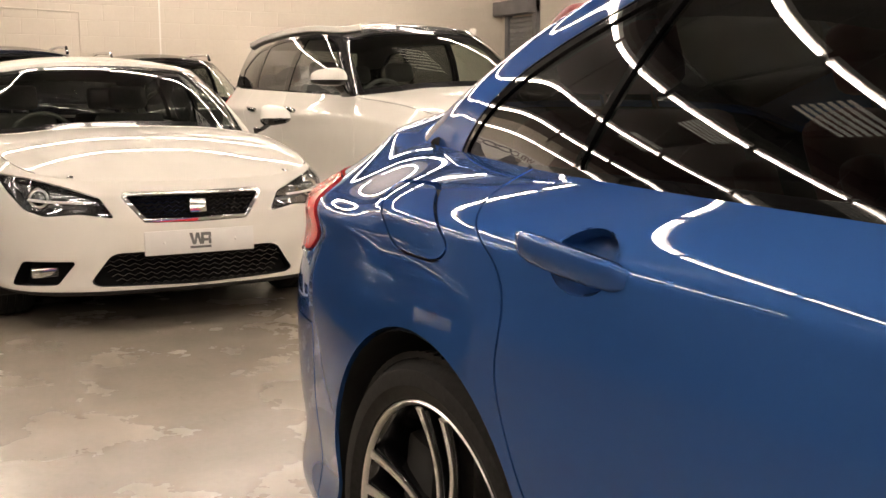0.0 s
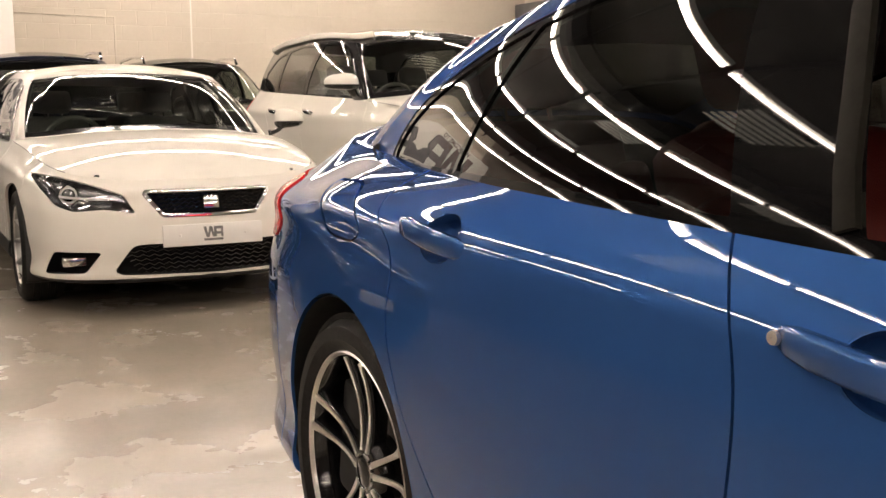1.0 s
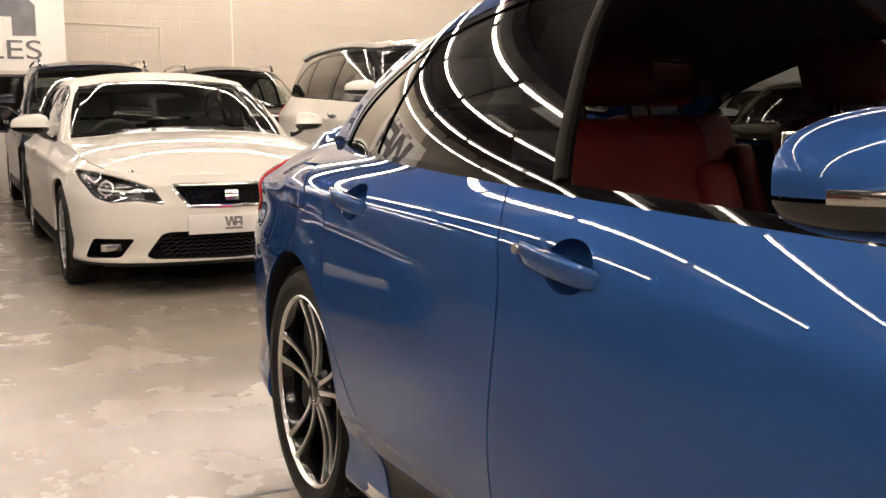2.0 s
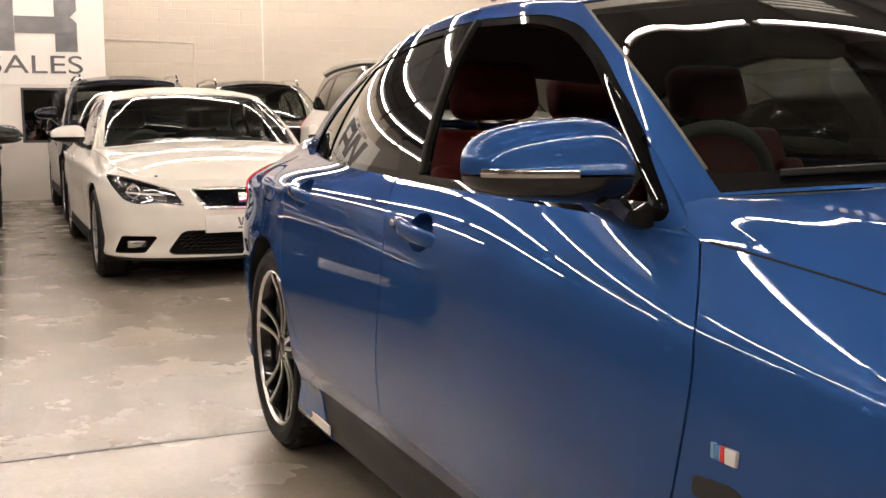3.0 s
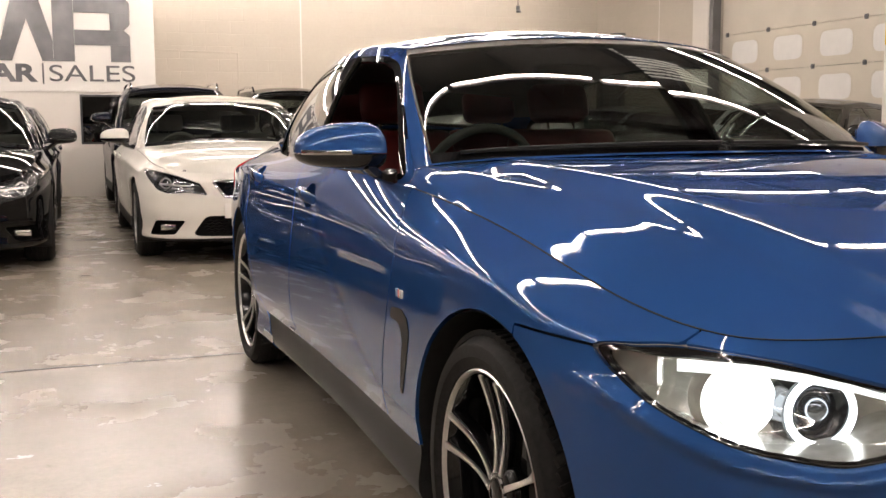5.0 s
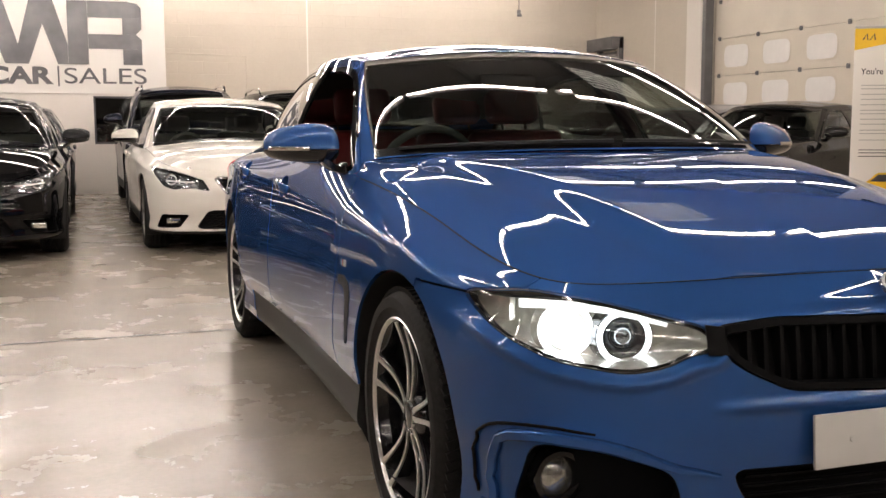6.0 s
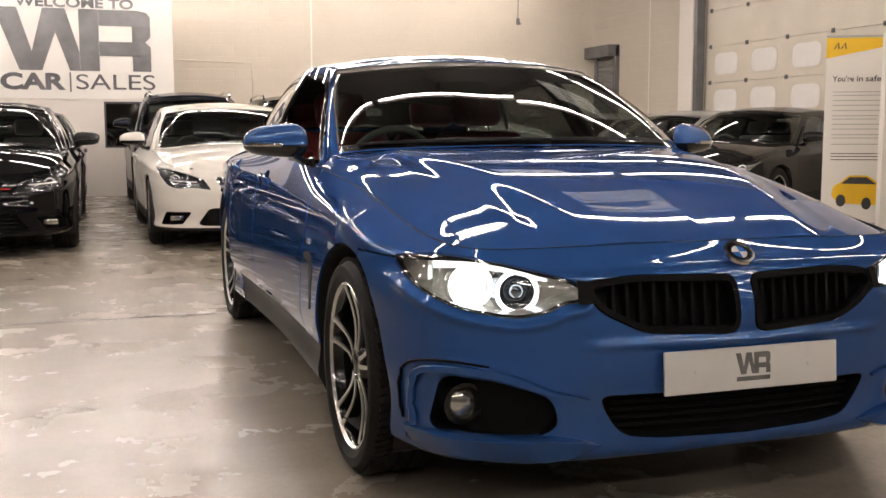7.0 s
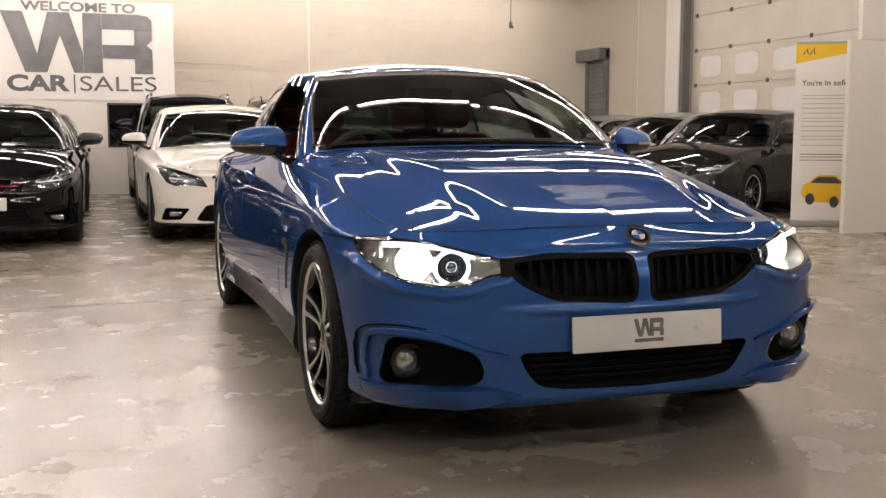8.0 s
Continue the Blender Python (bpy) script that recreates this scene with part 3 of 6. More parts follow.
def build_car(name, where, B, paint, label, spec):
    """A car from its half surface: panels, glass, lamps, grilles, wheels, mirrors, plate and cabin. All in the car's own frame."""
    root = empty(name, where)
    tagged(root, label, spec.get("category", "car"), spec.get("group", ""))
    wb, wr = spec["wheelbase"], spec["wheel_r"]
    ar = spec.get("arch", wr + 0.03)
    sill = spec.get("sill", 0.31)
    xA, xB, xC = (curve_x(spec[k]) for k in ("line_a", "line_b", "line_c"))
    xF, xR = spec["bumper_x"], spec["rear_x"]
    holes = [(kind, rounded(p, spec.get("corner", 0.03))) for kind, p in spec["front"]]
    dlo = rounded(spec["dlo"], spec.get("dlo_r", 0.12))
    tail = rounded(spec["tail"], 0.04)

    def arches(x, z):
        return low(np.hypot(x, z - wr) - ar, np.hypot(x + wb, z - wr) - ar)

    def hole(x, y, z):
        out = np.full(x.shape, 9.0)
        for kind, p in holes:
            out = low(out, np.where(x > -0.2, -inside(p, y, z), 9.0))
        return out

    def tail_in(x, z):
        return np.where(x < -wb, inside(tail, x, z), -9.0)

    g = GAP
    xw_, zw_ = spec.get("wing", (xF, 9.0))

    def wing(x, z):
        return low(np.maximum(xF - x, z - zw_), xw_ - x)
    pair("front_fender", [B.cut("side", lambda x, y, z: low(arches(x, z), wing(x, z) - g, x - xA(z) - g, z - sill, hole(x, y, z) - g))], paint, root)
    whole("front_bumper", [B.cut("side", lambda x, y, z: low(arches(x, z), -wing(x, z) - g, hole(x, y, z) - g, z - spec.get("lip", 0.0)))], paint, root)
    if "lip" in spec:
        whole("front_lip", [B.cut("side", lambda x, y, z: low(arches(x, z), -wing(x, z) - g, spec["lip"] - 0.003 - z, hole(x, y, z) - g))], M_PLASTIC, root, "black plastic front lip")
    bowls = spec.get("bowls", ())

    def scoop(x, z):
        out = np.full(x.shape, 9.0)
        for bx, bz, rx, rz in bowls:
            out = low(out, (np.hypot((x - bx) / rx, (z - bz) / rz) - 1) * rz)
        return out
    d1 = pair("front_door", [B.cut("side", lambda x, y, z: low(xA(z) - x - g, x - xB(z) - g, z - sill - g, scoop(x, z)))], paint, root)
    d2 = pair("rear_door", [B.cut("side", lambda x, y, z: low(xB(z) - x - g, x - xC(z) - g, z - sill - g, arches(x, z), scoop(x, z)))], paint, root)
    for (bx, bz, rx, rz), doors in zip(bowls, (d1, d2)):
        for sd, ob in doors.items():
            bm = bmesh.new()
            rings = []
            rim_ = []
            for k in range(32):
                a = 2 * math.pi * k / 32
                rim_.append(B.point("side", x=bx + rx * math.cos(a), z=bz + rz * math.sin(a))[0])
            mid = sum(rim_, Vector()) / 32
            mid.x, mid.z = bx, bz
            for f, dep in ((1.05, -0.0005), (1.0, 0.0015), (0.97, 0.008), (0.92, 0.020), (0.8, 0.034), (0.5, 0.044), (0.15, 0.047)):
                ring = []
                for k in range(32):
                    a = 2 * math.pi * k / 32
                    p = mid.lerp(rim_[k], f)
                    ring.append(bm.verts.new((bx + rx * f * math.cos(a), sd * (p.y - dep - 0.001), bz + rz * f * math.sin(a))))
                rings.append(ring)
            for q, r in zip(rings, rings[1:]):
                for k in range(32):
                    bm.faces.new((q[k], q[(k + 1) % 32], r[(k + 1) % 32], r[k]))
            bm.faces.new(rings[-1])
            part("handle_recess", bm, paint, ob)
    flap = spec.get("flap")
    fp = rounded(flap, 0.04) if flap else None

    def flap_in(x, z):
        return inside(fp, x, z) if flap else np.full(x.shape, -9.0)
    pair("rear_quarter", [B.cut("side", lambda x, y, z: low(xC(z) - x - g, arches(x, z), low(np.maximum(x - xR - g, z - spec["rear_z"] - g), -tail_in(x, z) - g), -flap_in(x, z) - g))], paint, root)
    if flap:
        pair("fuel_flap", [B.cut("side", lambda x, y, z: low(flap_in(x, z) - g, xC(z) - x))], paint, root, sides=(-1,))
        pair("rear_quarter_infill", [B.cut("side", lambda x, y, z: low(flap_in(x, z) + g, xC(z) - x))], paint, root, sides=(1,), flange=0)
    whole("rear_bumper", [B.cut("side", lambda x, y, z: low(xR - x - g, spec["rear_z"] - z - g, arches(x, z), -tail_in(x, z) - g))], paint, root)
    pair("tail_lamp", [B.cut("side", lambda x, y, z: tail_in(x, z) - g)], M_REDLENS, root, "red tail lamp", offset=0.004)
    pair("side_skirt", [B.cut("side", lambda x, y, z: low(sill - z - g, arches(x, z) - 0.004, xF - x, x + wb + 0.0))], spec.get("skirt", M_SKIRT), root, "dark grey side skirt", offset=-0.004)
    # bonnet and rear deck
    lid_k = spec.get("lid_k", 6.55)
    rise = np.linspace(0, 1, B.lid.shape[1])[None] * np.linalg.norm(B.B - B.T, axis=1)[:, None]
    whole("bonnet", [B.cut("lid", lambda x, y, z: low(B.along("lid", lid_k) - g, rise - np.where(x > spec.get("gap_x", 9), -0.01, 0.008)))], paint, root)
    n_end = int(np.searchsorted(B.u, np.interp(lid_k, np.arange(len(B.s)), B.s)))
    step = max(1, n_end // 60)
    seam = [Vector(B.T[i]) - Vector(B.n["side"][i, -1]) * 0.0035 for i in range(0, n_end, step) if B.T[i][0] < spec.get("gap_x", 9)]
    # black strip laid in the bonnet gap as the shade of its depth
    for sd in (1, -1):
        bm = add_sweep(bmesh.new(), [Vector((v.x, v.y * sd, v.z)) for v in seam], 0.007, 0.007)
        part("bonnet_gap_shade", bm, M_VOID, root)
    whole("boot_lid", [B.cut("lid", lambda x, y, z: -B.along("lid", spec.get("deck_k", 11.9)))], paint, root)
    pair("scuttle_corner", [B.cut("lid", lambda x, y, z: low(-B.along("lid", lid_k) - g, B.along("lid", 8)))], paint, root)
    # greenhouse
    ks = spec.get("screen_k", 4.75)
    nv = B.house.shape[1]
    w = np.repeat(np.linspace(0, 1, nv)[None], B.house.shape[0], 0)

    def screen(x, y, z):
        return low(B.along("house", ks) * (1 - 0.35 * w), (w - 0.015) * 0.5, (spec.get("screen_w", 0.985) - w) * 0.5)

    def rear_glass(x, y, z):
        return low(-B.along("house", spec.get("rear_k", 13.1)), (w - 0.06) * 0.5, (0.95 - w) * 0.5)

    def window(x, y, z):
        return np.where((y > 0.35), inside(dlo, x, z), -9.0)
    whole("roof_shell", [B.cut("house", lambda x, y, z: low(-screen(x, y, z) - g, -window(x, y, z), -rear_glass(x, y, z) - g)),
                         B.cut("roof", lambda x, y, z: np.full(x.shape, 1.0))], spec.get("roof_paint", paint), root, flange=0)
    whole("headliner", [B.cut("house", lambda x, y, z: low(-screen(x, y, z), -window(x, y, z), -rear_glass(x, y, z), w - 0.5)), B.cut("roof", lambda x, y, z: np.full(x.shape, 1.0))], M_CABINGREY, root, flange=0, offset=-0.03)
    whole("windscreen", [B.cut("house", lambda x, y, z: screen(x, y, z) - 0.012)], spec.get("screen_glass", M_CLEAR), root, "curved windscreen", flange=0, offset=-0.005)
    whole("windscreen_foot", [B.cut("house", lambda x, y, z: low(screen(x, y, z), 0.028 - screen(x, y, z), 0.09 - w))], M_GLOSSBLACK, root, flange=0.01, offset=-0.003)
    whole("windscreen_border", [B.cut("house", lambda x, y, z: low(screen(x, y, z), 0.028 - screen(x, y, z), w - 0.09))], spec.get("screen_edge", M_GLOSSBLACK), root, flange=0.01, offset=-0.003)
    whole("rear_window", [B.cut("house", lambda x, y, z: rear_glass(x, y, z))], M_TINT, root, flange=0.01, offset=-0.004)
    pw = spec.get("pillars", [])
    tw = spec.get("trim", 0.02)

    def panes(x, y, z):
        f = window(x, y, z) - tw
        for (za, xa), (zb, xb), half in pw:
            xp = xa + (xb - xa) * (z - za) / (zb - za)
            f = low(f, np.abs(x - xp) - half)
        return f
    pair("window_trim", [B.cut("house", lambda x, y, z: low(window(x, y, z), -panes(x, y, z)))], M_TRIM, root, "black window trim", flange=0.012, offset=-0.002)
    cuts = [spec["dlo"][0][0] + 9] + [(p[0][1] + p[1][1]) / 2 for p in pw] + [-99]

    for i in range(len(cuts) - 1):
        def one(x, y, z, i=i):
            f = panes(x, y, z)
            for k, sgn in ((i - 1, 1), (i, -1)):
                if 0 <= k < len(pw):
                    (za, xa), (zb, xb), half = pw[k]
                    xp = xa + (xb - xa) * (z - za) / (zb - za)
                    f = low(f, sgn * (xp - x))
            return f
        shut = [sd for sd in (1, -1) if (i, sd) not in spec.get("open_windows", ())]
        pair("side_window", [B.cut("house", one)], M_CLEAR if i == 0 else M_TINT, root, "clear front side window" if i == 0 else "dark tinted side window", flange=0, offset=-0.006, sides=shut)
    # dark shell under the panels, wheel housings
    whole("inner_shell", [B.cut("side", lambda x, y, z: low(arches(x, z) - 0.004, hole(x, y, z), z - 0.17, scoop(x, z) - 0.004)),
                          B.cut("lid", lambda x, y, z: np.maximum(B.along("lid", 7), -B.along("lid", 12)))], M_SHELL, root, flange=0, offset=-0.017)
    for xw in (0, -wb):
        for sd in (1, -1):
            bm = bmesh.new()
            yo = spec["half"] - 0.045
            add_lathe(bm, [(ar - 0.006, sd * yo), (ar + 0.005, sd * (yo - 0.04)), (ar + 0.005, sd * (yo - 0.36)), (0.02, sd * (yo - 0.36))], 40, m=pose(xw, 0, wr))
            if spec.get("fit_arch"):
                bm.verts.ensure_lookup_table()
                for v in list(bm.verts)[:40]:
                    near = B.point("side", x=v.co.x, z=max(v.co.z, 0.19))[0]
                    v.co.y = sd * (near.y - 0.006)
            for v in [v for v in bm.verts if v.co.z < 0.14]:
                v.co.z = 0.14
            part("wheel_housing", bm, M_SHELL, root)
    bm = add_box(bmesh.new(), -wb - 0.7, 0.55, -0.6, 0.6, 0.17, 0.22)
    part("underbody", bm, M_SHELL, root)
    # front openings
    for kind, p in holes:
        def mouth(x, y, z, p=p):
            return np.where(x > -0.2, inside(p, y, z), -9.0)
        cut = [B.cut("side", mouth)]
        inner = [B.cut("side", lambda x, y, z, p=p: mouth(x, y, z, p) - 0.006)]
        rim = [B.cut("side", lambda x, y, z, p=p: low(mouth(x, y, z, p) - 0.001, (0.007 if kind == "lamp" else 0.016) - mouth(x, y, z, p)))]
        if kind == "lamp":
            tub = lamp_bucket(cut, Vector(spec.get("lamp_push", (-0.06, -0.03, 0))))
            for sd in (1, -1):
                ob = link_mesh("headlamp", *(tub if sd > 0 else mirrored(*tub)), M_LAMPCHROME if spec.get("lamp_bright") else M_BULBGLASS, root, "headlamp unit with clear lens")
                V, Fc = skin(cut, 0, -0.001)
                if sd < 0:
                    V, Fc = mirrored(V, Fc)
                link_mesh("lens", V, Fc, M_LENS, ob)
                V, Fc = skin(rim, 0.006, -0.003)
                if sd < 0:
                    V, Fc = mirrored(V, Fc)
                link_mesh("lamp_surround", V, Fc, M_GLOSSBLACK, ob)
                spec["lamp"](ob, sd)
        elif kind == "grille":
            h = pair("grille", rim, spec.get("grille_rim", M_GLOSSBLACK), root, "black radiator grille", flange=0.03, offset=0.004)
            for sd, ob in h.items():
                V, Fc = skin(cut, -0.05, -0.05)
                if sd < 0:
                    V, Fc = mirrored(V, Fc)
                link_mesh("grille_back", V, Fc, M_VOID, ob)
                spec["grille"](ob, sd)
        else:
            depth = 0.05 if kind == "intake" else 0.07
            h = pair("air_intake" if kind == "intake" else "fog_lamp_recess", cut, M_VOID, root, "black plastic " + ("lower air intake" if kind == "intake" else "recess round the fog lamp"), flange=-depth, offset=-depth)
            for sd, ob in h.items():
                if kind == "fog" and "fog" in spec:
                    fx, fy, fz, fr = spec["fog"]
                    if spec.get("fog_box"):
                        bm = add_box(bmesh.new(), fx - 0.05, fx, sd * fy - 0.06, sd * fy + 0.06, fz - 0.026, fz + 0.022, 0.012)
                        part("fog_lamp", bm, M_FOGGLASS, ob)
                        continue
                    bm = add_lathe(bmesh.new(), [(0.0005, 0.004), (fr * 0.6, 0.002), (fr, -0.012), (fr, -0.04)], 28, axis="x", m=pose(fx, sd * fy, fz))
                    part("fog_lamp", bm, M_FOGGLASS, ob)
                    bm = add_lathe(bmesh.new(), [(fr, -0.01), (fr + 0.004, 0.004), (fr + 0.014, 0.003), (fr + 0.02, -0.03)], 28, axis="x", m=pose(fx, sd * fy, fz))
                    part("fog_bezel", bm, M_GLOSSBLACK, ob)
                    bm = add_lathe(bmesh.new(), [(0.0005, 0.022), (fr * 0.6, 0.016), (fr, 0.002)], 28, axis="x", m=pose(fx, sd * fy, fz))
                    part("fog_lens", bm, M_LENS, ob)
                if kind == "intake" and "mesh" in spec:
                    spec["mesh"](ob, sd, p)
    # wheels
    for x in (0, -wb):
        for sd in (1, -1):
            wheel(root, x, sd * (spec["half"] - 0.035 - spec.get("tyre_w", 0.225) / 2), sd, wr, spec["rim"], spec["wheel_style"], spec.get("tyre_w", 0.225))
    mirror_pair(root, spec["mirror"], spec.get("mirror_paint", paint), spec.get("mirror_size", 1.0), spec.get("mirror_foot"), spec.get("indicator", True), tuck=spec.get("mirror_tuck", 0.0))
    # handles
    for doors, hx, hz in ((d1, spec["handles"][0], spec["handle_z"]), (d2, spec["handles"][1], spec.get("handle_z2", spec["handle_z"]))):
        for sd, ob in doors.items():
            pa, pb = B.point("side", x=hx - 0.11, z=hz - 0.012)[0], B.point("side", x=hx + 0.11, z=hz - 0.012)[0]
            bm = bmesh.new()
            L = 0.112
            pts = [Vector((hx + q * L, pa.y + (pb.y - pa.y) * (q + 1) / 2, hz)) + Vector((0, 0.014 * (1 - abs(q) ** 3.0) - 0.008 + (-0.005 if abs(q) > 0.95 else 0), -0.012 * q)) for q in (-1, -0.94, -0.8, -0.5, 0, 0.5, 0.8, 0.94, 1)]
            for k in pts:
                k.y *= sd
            add_sweep(bm, pts, [0.008, 0.016, 0.020, 0.022, 0.023, 0.022, 0.020, 0.016, 0.006], [0.010, 0.026, 0.032, 0.036, 0.037, 0.036, 0.032, 0.024, 0.008], up=(0, 0, 1))
            hd = part("door_handle", bm, spec.get("handle_mat", paint), ob, sharp=75)
            if spec.get("lock") and doors is d1:
                q = pts[1]
                bm = add_lathe(bmesh.new(), [(0.0004, 0.003), (0.0075, 0.0025), (0.0085, -0.002)], 16, axis="y", m=pose(q.x - 0.004, q.y + sd * 0.012, q.z) @ (Matrix.Identity(4) if sd > 0 else pose(0, 0, 0, 0, 0, 180)))
                part("lock_barrel", bm, M_ALLOY, hd)
    cabin(root, spec["dash_x"], spec["belt"], spec["half"] - 0.22, spec["seats"], spec.get("seat_mat", M_CABINGREY))
    if "plate" in spec:
        plate(root, *spec["plate"])
    return root

# ---- room ----
M_WALL = material("cream_painted_blockwork", (0.55, 0.505, 0.43), rough=0.55, grain=(25, 0.02), wear=(0.6, 0.05), bump=0.12, bump_scale=45)


def add_courses(m, width, height, strength):
    """Faint mortar courses under the paint of a block wall."""
    nt = m.node_tree
    tc = nt.nodes.new("ShaderNodeTexCoord")
    sp = nt.nodes.new("ShaderNodeSeparateXYZ")
    nt.links.new(tc.outputs["Object"], sp.inputs[0])
    ad = nt.nodes.new("ShaderNodeMath")
    nt.links.new(sp.outputs[0], ad.inputs[0])
    nt.links.new(sp.outputs[1], ad.inputs[1])
    cb = nt.nodes.new("ShaderNodeCombineXYZ")
    nt.links.new(ad.outputs[0], cb.inputs[0])
    nt.links.new(sp.outputs[2], cb.inputs[1])
    br = nt.nodes.new("ShaderNodeTexBrick")
    br.inputs["Scale"].default_value = 1.0
    br.inputs["Brick Width"].default_value, br.inputs["Row Height"].default_value = width, height
    br.inputs["Mortar Size"].default_value, br.inputs["Mortar Smooth"].default_value = 0.006, 0.6
    nt.links.new(cb.outputs[0], br.inputs["Vector"])
    bp = nt.nodes.new("ShaderNodeBump")
    bp.invert = True
    bp.inputs["Strength"].default_value, bp.inputs["Distance"].default_value = strength, 0.006
    nt.links.new(br.outputs["Fac"], bp.inputs["Height"])
    b = nt.nodes["Principled BSDF"]
    old = [lk for lk in nt.links if lk.to_socket == b.inputs["Normal"]]
    if old:
        nt.links.new(old[0].from_socket, bp.inputs["Normal"])
    nt.links.new(bp.outputs[0], b.inputs["Normal"])


add_courses(M_WALL, 0.45, 0.225, 0.5)
M_OFFICE = material("white_painted_board", (0.74, 0.71, 0.66), rough=0.5, grain=(30, 0.01), wear=(0.8, 0.03))
M_BANNER = material("white_banner_board", (0.80, 0.78, 0.74), rough=0.35, wear=(1.2, 0.02))
M_DOORPANEL = material("cream_door_panel", (0.66, 0.61, 0.52), rough=0.45, wear=(1.5, 0.06), grain=(40, 0.02))
M_DOORPANE = material("milky_door_pane", (0.85, 0.84, 0.82), rough=0.2, wear=(6, 0.03))
M_STEELGREY = material("grey_steel", (0.16, 0.16, 0.165), rough=0.45, metal=0.4, wear=(4, 0.15))
M_SHUTTER = material("grey_shutter_slat", (0.22, 0.22, 0.225), rough=0.4, metal=0.5, wear=(8, 0.1))
M_DARKSTEEL = material("dark_roof_steel", (0.02, 0.02, 0.022), rough=0.6, grain=(8, 0.2))
M_ROOF = material("dark_roof_sheet", (0.085, 0.082, 0.078), rough=0.6, wear=(1, 0.2))
M_ROOFLIGHT = material("pale_rooflight_rib", (0.75, 0.73, 0.66), emit=0.7)
M_TUBE = material("strip_tube", (1.0, 0.865, 0.78), emit=TUBE_POWER)
M_LIGHTBODY = material("strip_light_body", (0.7, 0.7, 0.68), rough=0.4)
M_YELLOW = material("banner_yellow", (0.80, 0.50, 0.015), rough=0.45, wear=(5, 0.04))
M_PRINTGREY = material("print_grey", (0.42, 0.42, 0.41), rough=0.5)
M_PRINTDARK = material("print_dark", (0.04, 0.04, 0.045), rough=0.5)
M_SCREENBLUE = material("notice_blue", (0.03, 0.05, 0.12), rough=0.3, wear=(6, 0.4))
M_NEWSPRINT = material("pale_leaflet", (0.55, 0.55, 0.56), rough=0.6, wear=(20, 0.3))
# grey of the unseen walls, set dark to dim reflections in the paint
M_UNSEENWALL = material("unseen_wall_grey", (0.18, 0.17, 0.15), rough=0.6, wear=(0.6, 0.1))
M_CABLE = material("black_cable", (0.01, 0.01, 0.01), rough=0.5)


def concrete():
    m = bpy.data.materials.new("worn_concrete")
    m.use_nodes = True
    nt = m.node_tree
    b = nt.nodes["Principled BSDF"]
    link = nt.links.new
    tc = nt.nodes.new("ShaderNodeTexCoord")

    def tex(scale, detail, rough=0.55, distort=0.0, stretch=(1, 1, 1)):
        mp = nt.nodes.new("ShaderNodeMapping")
        mp.inputs["Scale"].default_value = stretch
        link(tc.outputs["Object"], mp.inputs[0])
        n = nt.nodes.new("ShaderNodeTexNoise")
        n.inputs["Scale"].default_value, n.inputs["Detail"].default_value = scale, detail
        n.inputs["Roughness"].default_value, n.inputs["Distortion"].default_value = rough, distort
        link(mp.outputs[0], n.inputs["Vector"])
        return n.outputs[0]

    def ramp(fac, stops):
        r = nt.nodes.new("ShaderNodeValToRGB")
        r.color_ramp.elements[0].position, r.color_ramp.elements[1].position = stops[0][0], stops[-1][0]
        r.color_ramp.elements[0].color, r.color_ramp.elements[1].color = (*stops[0][1], 1), (*stops[-1][1], 1)
        for p, c in stops[1:-1]:
            r.color_ramp.elements.new(p).color = (*c, 1)
        link(fac, r.inputs[0])
        return r.outputs[0]

    def mix(a, b_, fac=1.0, kind="MULTIPLY"):
        x = nt.nodes.new("ShaderNodeMix")
        x.data_type, x.blend_type = "RGBA", kind
        if isinstance(fac, float):
            x.inputs["Factor"].default_value = fac
        else:
            link(fac, x.inputs["Factor"])
        for k, v in (("A", a), ("B", b_)):
            if isinstance(v, tuple):
                x.inputs[k].default_value = (*v, 1)
            else:
                link(v, x.inputs[k])
        return x.outputs["Result"]
    base = ramp(tex(0.7, 6, 0.6, 0.2), [(0.3, (0.36, 0.335, 0.295)), (0.5, (0.44, 0.41, 0.36)), (0.7, (0.51, 0.475, 0.42))])
    fine = ramp(tex(38, 6, 0.65), [(0.3, (0.92,) * 3), (0.7, (1.07,) * 3)])
    col = mix(base, fine)
    stain = ramp(tex(1.3, 7, 0.62, 0.3), [(0.42, (0, 0, 0)), (0.80, (0.5,) * 3)])
    col = mix(col, (0.27, 0.235, 0.19), stain, "MIX")
    wash = ramp(tex(4.5, 5, 0.6, 0.5, (1.0, 0.45, 1.0)), [(0.35, (0.93,) * 3), (0.65, (1.05,) * 3)])
    col = mix(col, wash)
    zone = ramp(tex(0.8, 3, 0.5), [(0.42, (0.15,) * 3), (0.60, (1.0,) * 3)])
    for scale, edge, tone in ((9, 0.64, (0.19, 0.14, 0.095)), (26, 0.66, (0.16, 0.13, 0.10))):
        scuff = ramp(tex(scale, 5, 0.6, 0.3, (0.55, 1.0, 1.0)), [(edge, (0, 0, 0)), (edge + 0.09, (0.6,) * 3)])
        col = mix(col, tone, mix(scuff, zone), "MIX")
    col = mix(col, (0.76, 0.725, 0.675))
    b.inputs["Specular IOR Level"].default_value = 0.6
    link(col, b.inputs["Base Color"])
    rr = ramp(tex(2.4, 6, 0.6), [(0.3, (0.17,) * 3), (0.7, (0.33,) * 3)])
    link(rr, b.inputs["Roughness"])
    bp = nt.nodes.new("ShaderNodeBump")
    bp.inputs["Strength"].default_value, bp.inputs["Distance"].default_value = 0.07, 0.01
    link(tex(14, 5, 0.6), bp.inputs["Height"])
    link(bp.outputs[0], b.inputs["Normal"])
    return m


M_FLOOR = concrete()
